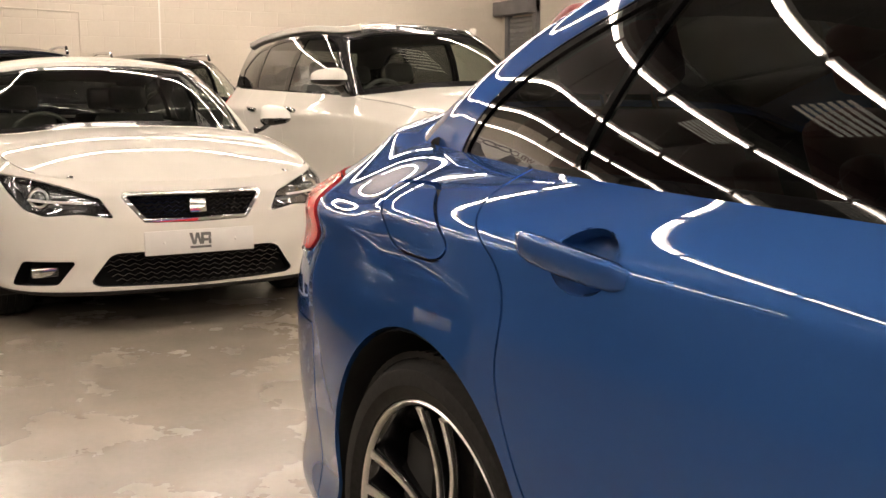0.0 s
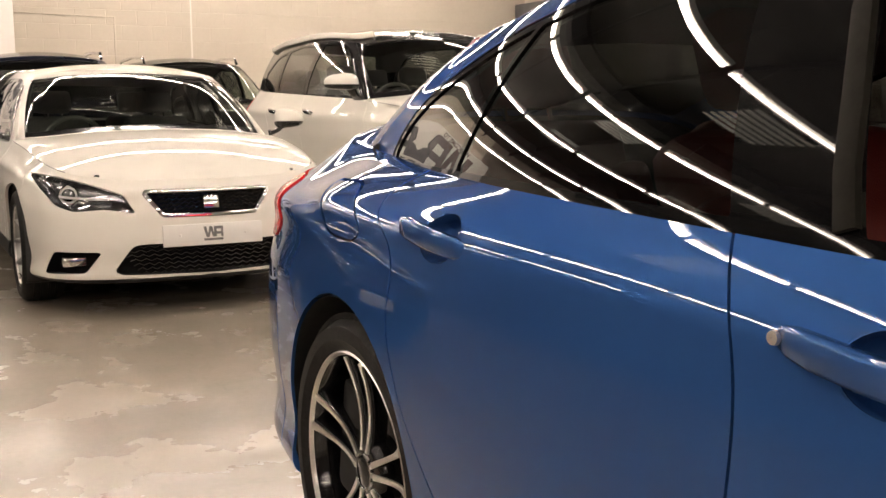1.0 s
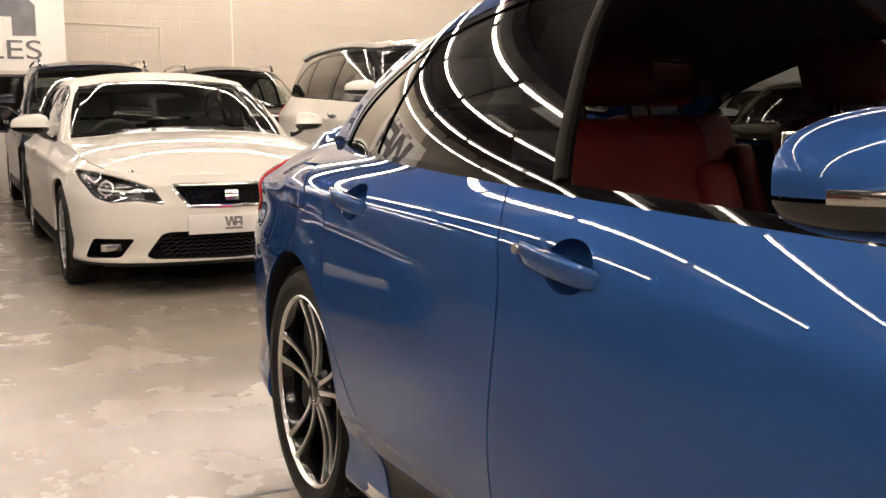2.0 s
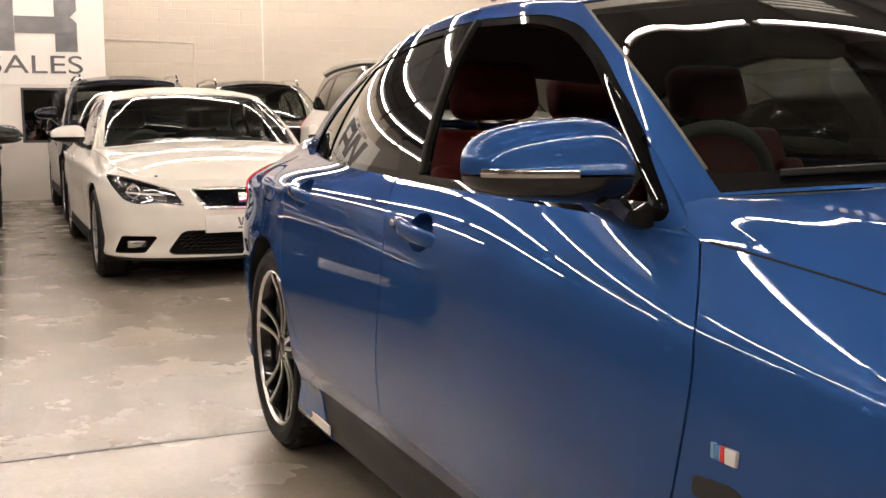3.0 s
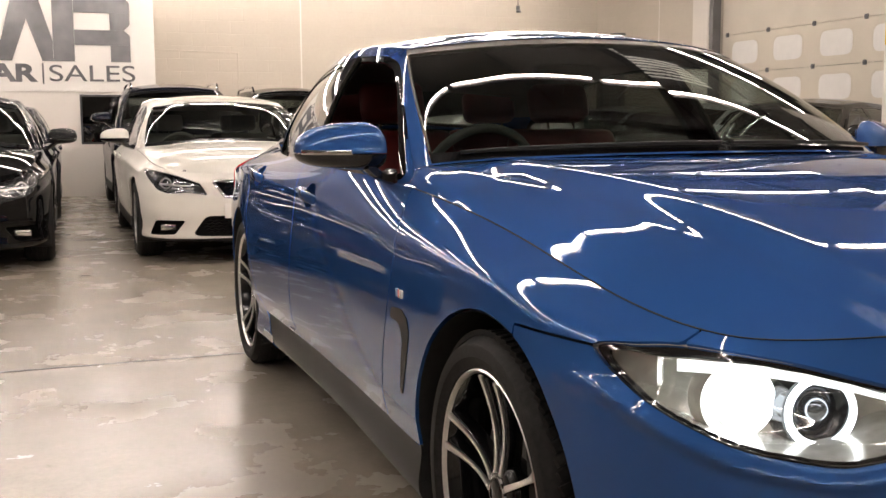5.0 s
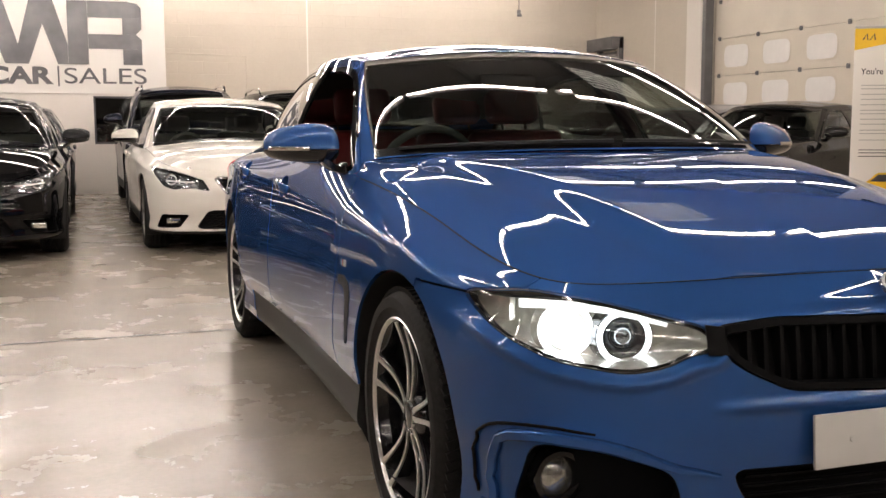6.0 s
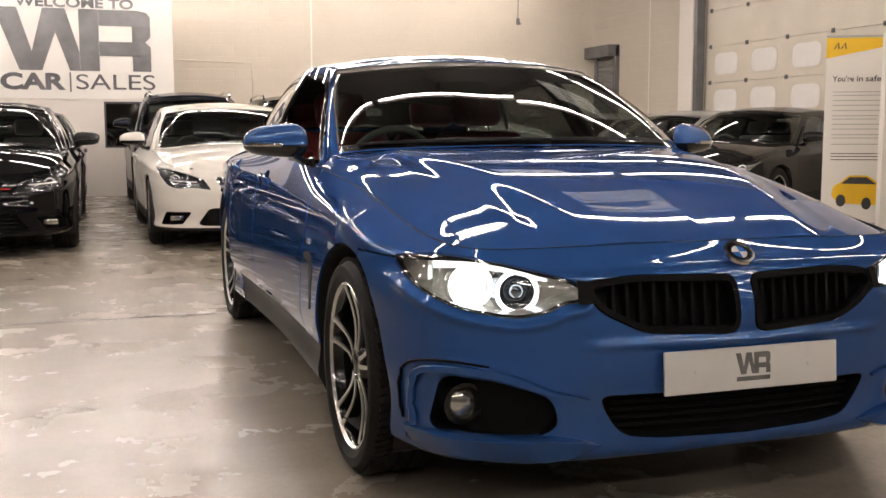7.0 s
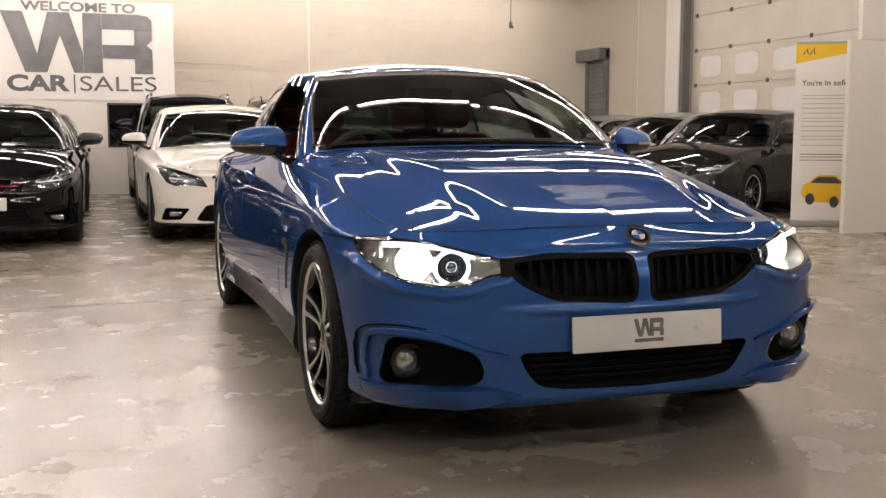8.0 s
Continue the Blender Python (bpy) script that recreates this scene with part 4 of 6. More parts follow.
X0, X1, Y0, Y1, ZC = -17.3, 13.0, -15.0, 8.7, 4.55


def structure(name, bm, mat, label, category):
    return tagged(part(name, bm, mat, None, smooth=False), label, category, kind="structure")


structure("floor", box(X0 - 0.2, X1 + 0.2, Y0 - 0.2, Y1 + 0.2, -0.2, 0), M_FLOOR, "worn grey polished concrete floor with stains", "floor")
# unseen stretch of back wall, added dark so the blue flank mirrors less light
structure("wall_back_unseen", box(X0 - 0.2, X0, Y0 - 0.2, -3.6, 0, ZC), M_UNSEENWALL, "grey back wall of the dim end of the hall", "wall")
structure("wall_back", box(X0 - 0.2, X0, -3.6, Y1 + 0.2, 0, ZC), M_WALL, "cream painted blockwork back wall", "wall")
# two unseen walls close the hall, dark to keep car reflections low
structure("wall_front", box(X1, X1 + 0.2, Y0 - 0.2, Y1 + 0.2, 0, ZC), M_UNSEENWALL, "grey hall wall behind the aisle", "wall")
structure("wall_side", box(X0, X1, Y0 - 0.2, Y0, 0, ZC), M_UNSEENWALL, "grey side wall of the hall", "wall")
bm = box(X0, -13.1, Y1, Y1 + 0.2, 0, ZC)
add_box(bm, -13.1, -6.1, Y1, Y1 + 0.2, 4.33, ZC)
add_box(bm, -6.1, X1, Y1, Y1 + 0.2, 0, ZC)
structure("wall_door_side", bm, M_WALL, "cream painted blockwork wall with a big door opening", "wall")
structure("ceiling", box(X0 - 0.2, X1 + 0.2, Y0 - 0.2, Y1 + 0.2, ZC, ZC + 0.15), M_ROOF, "dark sheeted warehouse ceiling", "ceiling")

structure("floor_joint", box(-2.995, -2.975, Y0, Y1, 0.0006, 0.0016), M_STEELGREY, "dark sawn joint across the concrete floor", "floor joint")

# seams in the blockwork: movement joints as thin recessed strips of sealant
for nm, b_ in (("wall_joint_back", (X0, X0 + 0.004, 2.585, 2.61, 0, ZC)), ("wall_joint_side", (-14.95, -14.925, Y1 - 0.004, Y1, 0, ZC))):
    structure(nm, box(*b_), M_OFFICE, "pale sealant movement joint in the wall", "wall joint")


def pier():
    structure("pier", box(-13.62, -13.16, Y1 - 0.16, Y1, 0, ZC, 0.01), M_OFFICE, "white painted pier beside the big door", "pier")
    structure("door_track", box(-13.16, -13.06, Y1 - 0.14, Y1 + 0.02, 0, ZC, 0.006), M_STEELGREY, "dark steel guide rail of the sectional door", "rail")


pier()


def sectional_door():
    """Overhead door of stacked panels, two rows of rounded panes, rows of hinges."""
    root = tagged(empty("sectional_door", pose(0, Y1 + 0.06, 0)), "cream sectional overhead door with rounded milky panes", "door")
    pitch, z0 = 0.616, 0.036
    for k in range(7):
        za, zb = z0 + k * pitch, z0 + (k + 1) * pitch - 0.006
        part("panel", box(-13.06, -6.1, 0, 0.05, za, zb, 0.004), M_DOORPANEL, root, smooth=False)
    row = [(0, 2.194), (1, 1.575)]
    pane = frame_ = None
    for r, zc in row:
        for i in range(6):
            xc = -12.435 + i * 1.055
            if pane is None:
                poly = rounded([(-0.33, -0.18), (0.33, -0.18), (0.33, 0.18), (-0.33, 0.18)], 0.13)
                bm = add_slab(bmesh.new(), poly, -0.012, lambda u, v, w: Vector((u, w, v)))
                pane = part("pane", bm, M_DOORPANE, root, smooth=False)
                pane.matrix_basis = pose(xc, -0.002, zc)
                big = rounded([(-0.36, -0.21), (0.36, -0.21), (0.36, 0.21), (-0.36, 0.21)], 0.14)
                bm = bmesh.new()
                a = [bm.verts.new((u, -0.008, v)) for u, v in poly]
                b_ = [bm.verts.new((u, -0.002, v)) for u, v in big]
                for q in range(len(a)):
                    bm.faces.new((a[q], a[(q + 1) % len(a)], b_[(q + 1) % len(a)], b_[q]))
                frame_ = part("pane_frame", bm, M_DOORPANEL, root)
                frame_.matrix_basis = pose(xc, -0.002, zc)
            else:
                for o in (pane, frame_):
                    c = o.copy()
                    scene.collection.objects.link(c)
                    c.matrix_basis = pose(xc, -0.002, zc)
    hinge = None
    for z in (1.265, 1.883, 2.50, 3.115, 3.73):
        for i in range(7):
            x = -12.91 + i * 1.055
            if hinge is None:
                bm = add_box(bmesh.new(), -0.03, 0.03, -0.022, 0.0, -0.035, 0.035, 0.006)
                add_box(bm, -0.014, 0.014, -0.04, -0.02, -0.016, 0.016, 0.005)
                hinge = part("hinge", bm, M_STEELGREY, root)
                hinge.matrix_basis = pose(x, 0, z)
            else:
                c = hinge.copy()
                scene.collection.objects.link(c)
                c.matrix_basis = pose(x, 0, z)


sectional_door()


def roller_shutter():
    root = tagged(empty("roller_shutter", pose(-16.6, Y1, 0)), "small grey steel roller shutter over a doorway", "shutter")
    for sd in (-1, 1):
        part("guide_rail", box(sd * 0.42 - 0.05, sd * 0.42 + 0.05, -0.10, 0, 0, 2.78, 0.006), M_STEELGREY, root, smooth=False)
    part("shutter_box", box(-0.62, 0.47, -0.26, 0, 2.56, 2.80, 0.015), M_STEELGREY, root)
    first = None
    for i in range(30):
        z = 0.02 + i * 0.085
        if first is None:
            bm = bmesh.new()
            poly = [(-0.04, -0.042), (-0.055, -0.02), (-0.06, 0.0), (-0.055, 0.02), (-0.04, 0.041), (-0.02, 0.041), (-0.02, -0.042)]
            add_slab(bm, poly, 0.76, lambda u, v, w: Vector((-0.38 + w, u, v)))
            first = part("slat", bm, M_SHUTTER, root, smooth=False)
            first.matrix_basis = pose(0, 0, z)
        else:
            c = first.copy()
            scene.collection.objects.link(c)
            c.matrix_basis = pose(0, 0, z)


roller_shutter()

# office block with the sign
OX, OY = -14.97, -0.21
bm = box(X0, OX, -3.6, -1.32, 0, 3.2)
add_box(bm, X0, OX, -0.62, OY, 0, 3.2)
add_box(bm, X0, OX, -1.32, -0.62, 0, 0.80)
add_box(bm, X0, OX, -1.32, -0.62, 1.53, 3.2)
structure("office_wall", bm, M_OFFICE, "white boarded office block built into the hall", "wall")
structure("office_dado", box(OX, OX + 0.006, -1.6, OY - 0.02, 0.775, 0.79), M_OFFICE, "white joint strip on the office wall", "trim")


def office_window():
    root = tagged(empty("window_1", pose(OX, -0.97, 1.165)), "dark office window with notices behind the glass", "window", kind="structure")
    bm = bmesh.new()
    for b_ in ((-0.03, 0.012, -0.36, 0.36, 0.345, 0.375), (-0.03, 0.012, -0.36, 0.36, -0.375, -0.345), (-0.03, 0.012, -0.36, -0.33, -0.345, 0.345), (-0.03, 0.012, 0.33, 0.36, -0.345, 0.345)):
        add_box(bm, *b_)
    part("window_frame", bm, M_PRINTDARK, root, smooth=False)
    part("pane", box(-0.022, -0.016, -0.33, 0.33, -0.345, 0.345), M_TINT, root, smooth=False)
    part("dark_backing", box(-0.5, -0.48, -0.36, 0.36, -0.375, 0.375), M_SCREENBLUE, root, smooth=False)
    part("notice", box(-0.06, -0.055, -0.05, 0.2, -0.25, 0.05), M_SCREENBLUE, root, smooth=False)
    part("notice", box(-0.06, -0.055, -0.3, -0.12, -0.2, 0.2), M_NEWSPRINT, root, smooth=False)


office_window()


def text_mesh(name, body, size, depth, parent, mat, m, stretch=1.0, offset=0.0, width=None):
    cu = bpy.data.curves.new(name, "FONT")
    cu.body, cu.size, cu.extrude, cu.offset = body, size, depth, offset
    cu.align_x = "LEFT"
    tmp = bpy.data.objects.new(name, cu)
    scene.collection.objects.link(tmp)
    bpy.context.view_layer.update()
    me = bpy.data.meshes.new_from_object(tmp)
    bpy.data.objects.remove(tmp)
    xs = [v.co.x for v in me.vertices]
    k = width / (max(xs) - min(xs)) if width else stretch
    x0 = min(xs)
    for v in me.vertices:
        v.co.x = (v.co.x - x0) * k
    me.materials.clear()
    me.materials.append(mat)
    ob = new(name, me)
    ob.parent = parent
    ob.matrix_basis = m
    return ob


M_SIGN = material("brushed_sign_metal", (0.095, 0.095, 0.10), rough=0.3, metal=0.6, wear=(2.5, 0.35), grain=(9, 0.12))


def sign():
    root = tagged(empty("wall_sign", pose(OX, 0, 0)), "white sign board with raised grey metal letters on the office wall", "sign")
    part("board", box(0, 0.02, -3.25, OY, 1.58, 3.215, 0.003), M_BANNER, root, smooth=False)
    face = Matrix(((0, 0, 1, 0.024), (1, 0, 0, 0), (0, 1, 0, 0), (0, 0, 0, 1)))
    text_mesh("welcome_lettering", "WELCOME TO", 0.205, 0.006, root, M_SIGN, Matrix.Translation((0, -2.62, 3.035)) @ face, width=1.80, offset=0.006)
    text_mesh("car_lettering", "CAR", 0.35, 0.008, root, M_SIGN, Matrix.Translation((0, -2.87, 1.735)) @ face, width=0.97, offset=0.014)
    text_mesh("sales_lettering", "SALES", 0.35, 0.008, root, M_SIGN, Matrix.Translation((0, -1.74, 1.735)) @ face, width=1.23)
    part("divider_bar", box(0.02, 0.032, -1.84, -1.815, 1.69, 2.0), M_SIGN, root, smooth=False)
    bm = bmesh.new()
    for poly in mark_shapes(2.40, 0.98):
        add_slab(bm, poly, 0.015, lambda u, v, q: Vector((0.02 + q, u - 1.73, v + 2.52)))
    part("dealer_mark", bm, M_SIGN, root, smooth=False)


sign()


def fixtures():
    """Small conduit, alarm sounder and cable on the back wall."""
    bm = bmesh.new()
    add_sweep(bm, [(X0 + 0.012, OY, 2.40), (X0 + 0.012, 1.44, 2.36)], 0.022, 0.022)
    add_sweep(bm, [(X0 + 0.012, 1.44, 2.365), (X0 + 0.012, 1.44, 0.02)], 0.022, 0.022, up=(1, 0, 0))
    tagged(part("conduit", bm, M_WALL), "thin painted cable conduit on the back wall", "conduit")
    root = tagged(empty("alarm_sounder", pose(X0, 6.94, 3.33)), "small dark hanging alarm sounder on the back wall", "alarm")
    part("back_box", box(0, 0.04, -0.035, 0.035, -0.04, 0.05, 0.008), M_STEELGREY, root)
    part("bell", add_lathe(bmesh.new(), [(0.0005, -0.09), (0.045, -0.085), (0.055, -0.06), (0.03, -0.03), (0.01, -0.02)], 18, axis="z", m=pose(0.05, 0, 0)), M_STEELGREY, root)
    bm = bmesh.new()
    add_sweep(bm, [(0.02, 0, 0.04), (0.02, 0.0, 0.3), (0.02, 0.01, 0.55)], 0.012, 0.012, up=(1, 0, 0))
    part("lead", bm, M_CABLE, root)
    bm = bmesh.new()
    pts = [(X0 + 0.03, 5.4 + 0.28 * i, 4.05 - 0.22 * math.sin(0.32 * i) - 0.03 * math.sin(1.7 * i) + (0.02 * i)) for i in range(12)]
    add_sweep(bm, pts, 0.025, 0.025)
    tagged(part("loose_cable", bm, M_CABLE), "loose black cable drooping along the back wall", "cable")


fixtures()


def roll_up_banner():
    root = tagged(empty("roll_up_banner", pose(-6.24, 5.84, 0, 0, 0, 61)), "white roll-up banner with a yellow header and printed car", "banner")
    W = 0.85
    part("base_cassette", box(-0.02, W + 0.02, -0.10, 0.06, 0, 0.07, 0.015), M_SILVERWHEEL, root)
    part("sheet", box(0, W, -0.004, 0.0, 0.07, 2.02), M_BANNER, root, smooth=False)
    part("top_rail", box(0, W, -0.012, 0.008, 2.015, 2.04, 0.004), M_SILVERWHEEL, root)
    part("support_pole", add_lathe(bmesh.new(), [(0.009, 0.05), (0.009, 2.02)], 10, axis="z", m=pose(W / 2, 0.02, 0)), M_STEELGREY, root)

    def flat(u, v, w):
        return Vector((u, -0.0045 - w, v))
    bm = bmesh.new()
    add_slab(bm, [(0, 1.80), (0.5, 1.90), (W, 1.98), (W, 2.015), (0, 2.015)], 0.001, flat)
    part("yellow_header", bm, M_YELLOW, root, smooth=False)
    bm = bmesh.new()
    for q in (0, 0.07):
        add_slab(bm, [(0.07 + q, 1.90), (0.085 + q, 1.90), (0.115 + q, 1.965), (0.12 + q, 1.965), (0.13 + q, 1.90), (0.118 + q, 1.90), (0.112 + q, 1.955)], 0.0015, lambda u, v, w: flat(u, v, w + 0.001))
    part("logo_shapes", bm, M_PRINTDARK, root, smooth=False)
    face = Matrix(((1, 0, 0, 0), (0, 0, -1, -0.005), (0, 1, 0, 0), (0, 0, 0, 1)))
    for word, u, wide in (("You're", 0.07, 0.215), ("in", 0.315, 0.06), ("safe", 0.405, 0.155), ("h", 0.59, 0.04)):
        text_mesh("slogan_word", word, 0.085, 0.0005, root, M_PRINTDARK, Matrix.Translation((u, 0, 1.56)) @ face, width=wide, offset=0.001)
    rnd = random.Random(3)
    for i, z in enumerate((1.45, 1.415, 1.36, 1.31, 1.255, 1.20, 1.165, 1.11, 1.06, 1.00, 0.965, 0.90, 0.80, 0.77, 0.735)):
        ln = 0.45 + 0.15 * rnd.random()
        part("text_bar", box(0.08, 0.08 + ln, -0.006, -0.0045, z - 0.004, z + 0.004), M_PRINTGREY if i < 12 else M_PRINTDARK, root, smooth=False)
    bm = bmesh.new()
    body = rounded([(0.10, 0.34), (0.12, 0.46), (0.18, 0.48), (0.27, 0.57), (0.47, 0.57), (0.60, 0.47), (0.78, 0.42), (0.81, 0.30), (0.60, 0.25), (0.20, 0.27)], 0.04)
    add_slab(bm, body, 0.001, flat)
    part("printed_yellow_car", bm, M_YELLOW, root, smooth=False)
    shapes = [("printed_window", [(0.20, 0.48), (0.28, 0.55), (0.46, 0.55), (0.56, 0.475)]), ("printed_grille", [(0.56, 0.37), (0.74, 0.36), (0.74, 0.31), (0.56, 0.32)])]
    for cx, cz in ((0.20, 0.30), (0.46, 0.27)):
        shapes.append(("printed_wheel", [(cx + 0.05 * math.cos(a), cz + 0.065 * math.sin(a)) for a in [2 * math.pi * k / 14 for k in range(14)]]))
    for what, line in shapes:
        part(what, add_slab(bmesh.new(), line, 0.002, flat), M_PRINTDARK, root, smooth=False)


roll_up_banner()


def partition():
    structure("partition_board", box(-5.30, -5.24, 5.74, Y1, 0, 1.98, 0.003), M_OFFICE, "white free-standing partition board", "partition")
    structure("partition_upper", box(-5.29, -5.23, 5.86, Y1, 1.984, ZC), M_OFFICE, "cream boarded wall over the partition", "wall")


partition()

# roof steel, rooflights and strip lights


def roof_steel():
    for i, x in enumerate((-14.5, -8.5, -2.5, 3.5)):
        bm = box(x - 0.09, x + 0.09, Y0, Y1, ZC - 0.30, ZC - 0.28)
        add_box(bm, x - 0.09, x + 0.09, Y0, Y1, ZC - 0.022, ZC - 0.002)
        add_box(bm, x - 0.01, x + 0.01, Y0, Y1, ZC - 0.28, ZC - 0.022)
        tagged(part("roof_beam", bm, M_DARKSTEEL, smooth=False), "dark steel roof beam under the ceiling", "beam", "roof beams", "structure")
    for y in [-13.6 + 1.8 * i for i in range(13)]:
        bm = box(X0, X1, y - 0.03, y + 0.03, ZC - 0.15, ZC - 0.003)
        tagged(part("purlin", bm, M_DARKSTEEL, smooth=False), "dark steel purlin under the roof sheets", "purlin", "purlins", "structure")


roof_steel()


def rooflight(x, y):
    root = tagged(empty("rooflight", pose(x, y, ZC - 0.162)), "pale ribbed translucent rooflight panel between purlins", "rooflight", "rooflights")
    for k in range(7):
        part("rib", box(-0.39 + k * 0.13 - 0.03, -0.39 + k * 0.13 + 0.03, -0.92, 0.05, 0, 0.012), M_ROOFLIGHT, root, smooth=False)
    return root


for x in (-12.2, -9.6, -7.0, -4.4, -1.8, 0.8, 3.4, 6.0):
    for y in (-10.9, -7.3, -3.7, 3.5):
        rooflight(x, y)

first_light = None
for x in [-16.1 + 2.6 * i for i in range(7)] + [4.7, 7.3]:
    for y in [-7.25 + 1.95 * i for i in range(8)]:
        if first_light is None:
            first_light = tagged(empty("strip_light", pose(x, y, ZC - 0.65)), "long white fluorescent strip light hung under the roof", "light", "strip lights")
            part("housing", box(-0.05, 0.05, -0.92, 0.92, 0.03, 0.09, 0.008), M_LIGHTBODY, first_light)
            part("tube", add_lathe(bmesh.new(), [(0.001, -0.9), (0.019, -0.9), (0.019, 0.9), (0.001, 0.9)], 10), M_TUBE, first_light)
            for sd in (-1, 1):
                part("hanger", box(-0.006, 0.006, sd * 0.6 - 0.006, sd * 0.6 + 0.006, 0.09, 0.65), M_STEELGREY, first_light, smooth=False)
        else:
            copy_thing(first_light, pose(x, y, ZC - 0.65))

# ---- the blue coupe ----


FOG_LINE = [(0.525, 0.372), (0.653, 0.414), (0.768, 0.424), (0.784, 0.272), (0.56, 0.268), (0.50, 0.30)]
LAMP_LINE = [(0.44, 0.657), (0.53, 0.683), (0.63, 0.708), (0.71, 0.718), (0.75, 0.718), (0.822, 0.708), (0.818, 0.675), (0.80, 0.63), (0.735, 0.593), (0.61, 0.574), (0.535, 0.588), (0.49, 0.61), (0.44, 0.614)]
FOG = rounded(FOG_LINE, 0.03)


CREASE = Spline([0.0, 0.2, 0.5, 0.9, 1.4, 2.4, 3.4], [0.755, 0.762, 0.775, 0.793, 0.820, 0.850, 0.872])


def blue_shape(b):
    """Fold round the fog lamp opening, crease along the flank, ridges on the bonnet."""
    x, y, z = b.side[..., 0], b.side[..., 1], b.side[..., 2]
    n = Body.normals(b.side)
    d = np.zeros(x.shape)
    # frame and blade round the fog lamp opening
    f = np.where(x > 0, -inside(FOG, y, z), 9.0)
    d += np.where(x > 0, 0.006 * np.exp(-((f - 0.024) / 0.02) ** 2), 0)
    d += np.where(x > 0.2, 0.012 * np.exp(-((z - 0.238) / 0.02) ** 2) * np.clip((y - 0.40) / 0.06, 0, 1) * np.clip((0.74 - y) / 0.12, 0, 1), 0)
    lamp_ = rounded(LAMP_LINE, 0.03)
    f = np.where(x > 0.1, -inside(lamp_, y, z), 9.0)
    low_ = np.clip((0.655 - z) / 0.03, 0, 1)
    d += np.where(x > 0.1, 0.012 * np.exp(-((f - 0.024) / 0.012) ** 2) * low_, 0)
    d += np.where(x > 0.3, 0.010 * np.exp(-((z - 0.505) / 0.012) ** 2) * np.clip((0.46 - y) / 0.08, 0, 1), 0)
    # crease through the door handles: one row of the surface is laid along it, then it is drawn out to an edge
    fade = np.clip((-0.10 - x) / 0.5, 0, 1) * np.clip((x + 3.35) / 0.3, 0, 1)
    zc = CREASE(-x)
    b.side += n * d[..., None]
    v = np.linspace(0, 1, x.shape[1])
    row = int(np.argmin(np.abs(z[len(z) // 2] - zc[len(z) // 2])))
    moved = b.side.copy()
    for i in range(len(x)):
        k = fade[i, row]
        if k <= 0:
            continue
        at = float(np.interp(CREASE(-x[i, row]), z[i], v))
        at = v[row] + (at - v[row]) * (k * k * (3 - 2 * k))
        moved[i] = Spline(v, b.side[i])(np.interp(v, [0, v[row], 1], [0, at, 1]))
    b.side[:] = moved
    x, y, z = b.side[..., 0], b.side[..., 1], b.side[..., 2]

    def soft(a):
        a = np.clip(a, 0, 1)
        return a * a * (3 - 2 * a)
    # flank: a shallow bow below the crease, a shoulder rolling over to the belt line above it
    mid = int(np.argmin(np.abs(z[len(z) // 2] - 0.60)))
    wide, z0, lean = y[:, mid:mid + 1], 0.50, 0.21
    zc = np.minimum(CREASE(-x), z[:, -1:] - 0.06)
    wide = wide + 0.006 * soft((-0.3 - x) / 0.4) * soft((x + 3.0) / 0.4)
    yc = wide - lean / 2 * (zc - z0)
    rise_ = np.maximum(z[:, -1:] - zc, 0.02)
    kick = lean + 0.10 * fade
    roll_ = (yc - y[:, -1:] - kick * rise_) / rise_ ** 2
    up = np.maximum(z - zc, 0)
    flank = np.where(z > zc, yc - kick * up - roll_ * up ** 2, wide - lean / 2 / (zc - z0) * (z - z0) ** 2)
    weight = soft((x + 3.35) / 0.4) * soft((0.42 - x) / 0.27) * soft((z - 0.29) / 0.12)
    b.side[..., 1] = y + (flank - y) * weight
    ly, lx = b.lid[..., 1], b.lid[..., 0]
    ridge = 0.30 + 0.26 * np.clip((0.7 - lx) / 1.3, 0, 1)
    front = np.clip((lx + 0.75) / 0.3, 0, 1)
    ahead = np.clip((0.74 - lx) / 0.35, 0, 1)
    b.lid[..., 2] += front * (0.016 * np.exp(-np.clip((ly - ridge) / 0.06, 0, 9) ** 2) - 0.016) * ahead
    # the middle panel sinks a little between its two ridges, and a second fold runs outside them
    b.lid[..., 2] -= front * ahead * 0.007 * np.clip(1 - (ly / ridge) ** 2, 0, 1)
    outer = ridge + 0.13
    b.lid[..., 2] += front * ahead * 0.003 * np.exp(-np.abs(ly - outer) / 0.05)


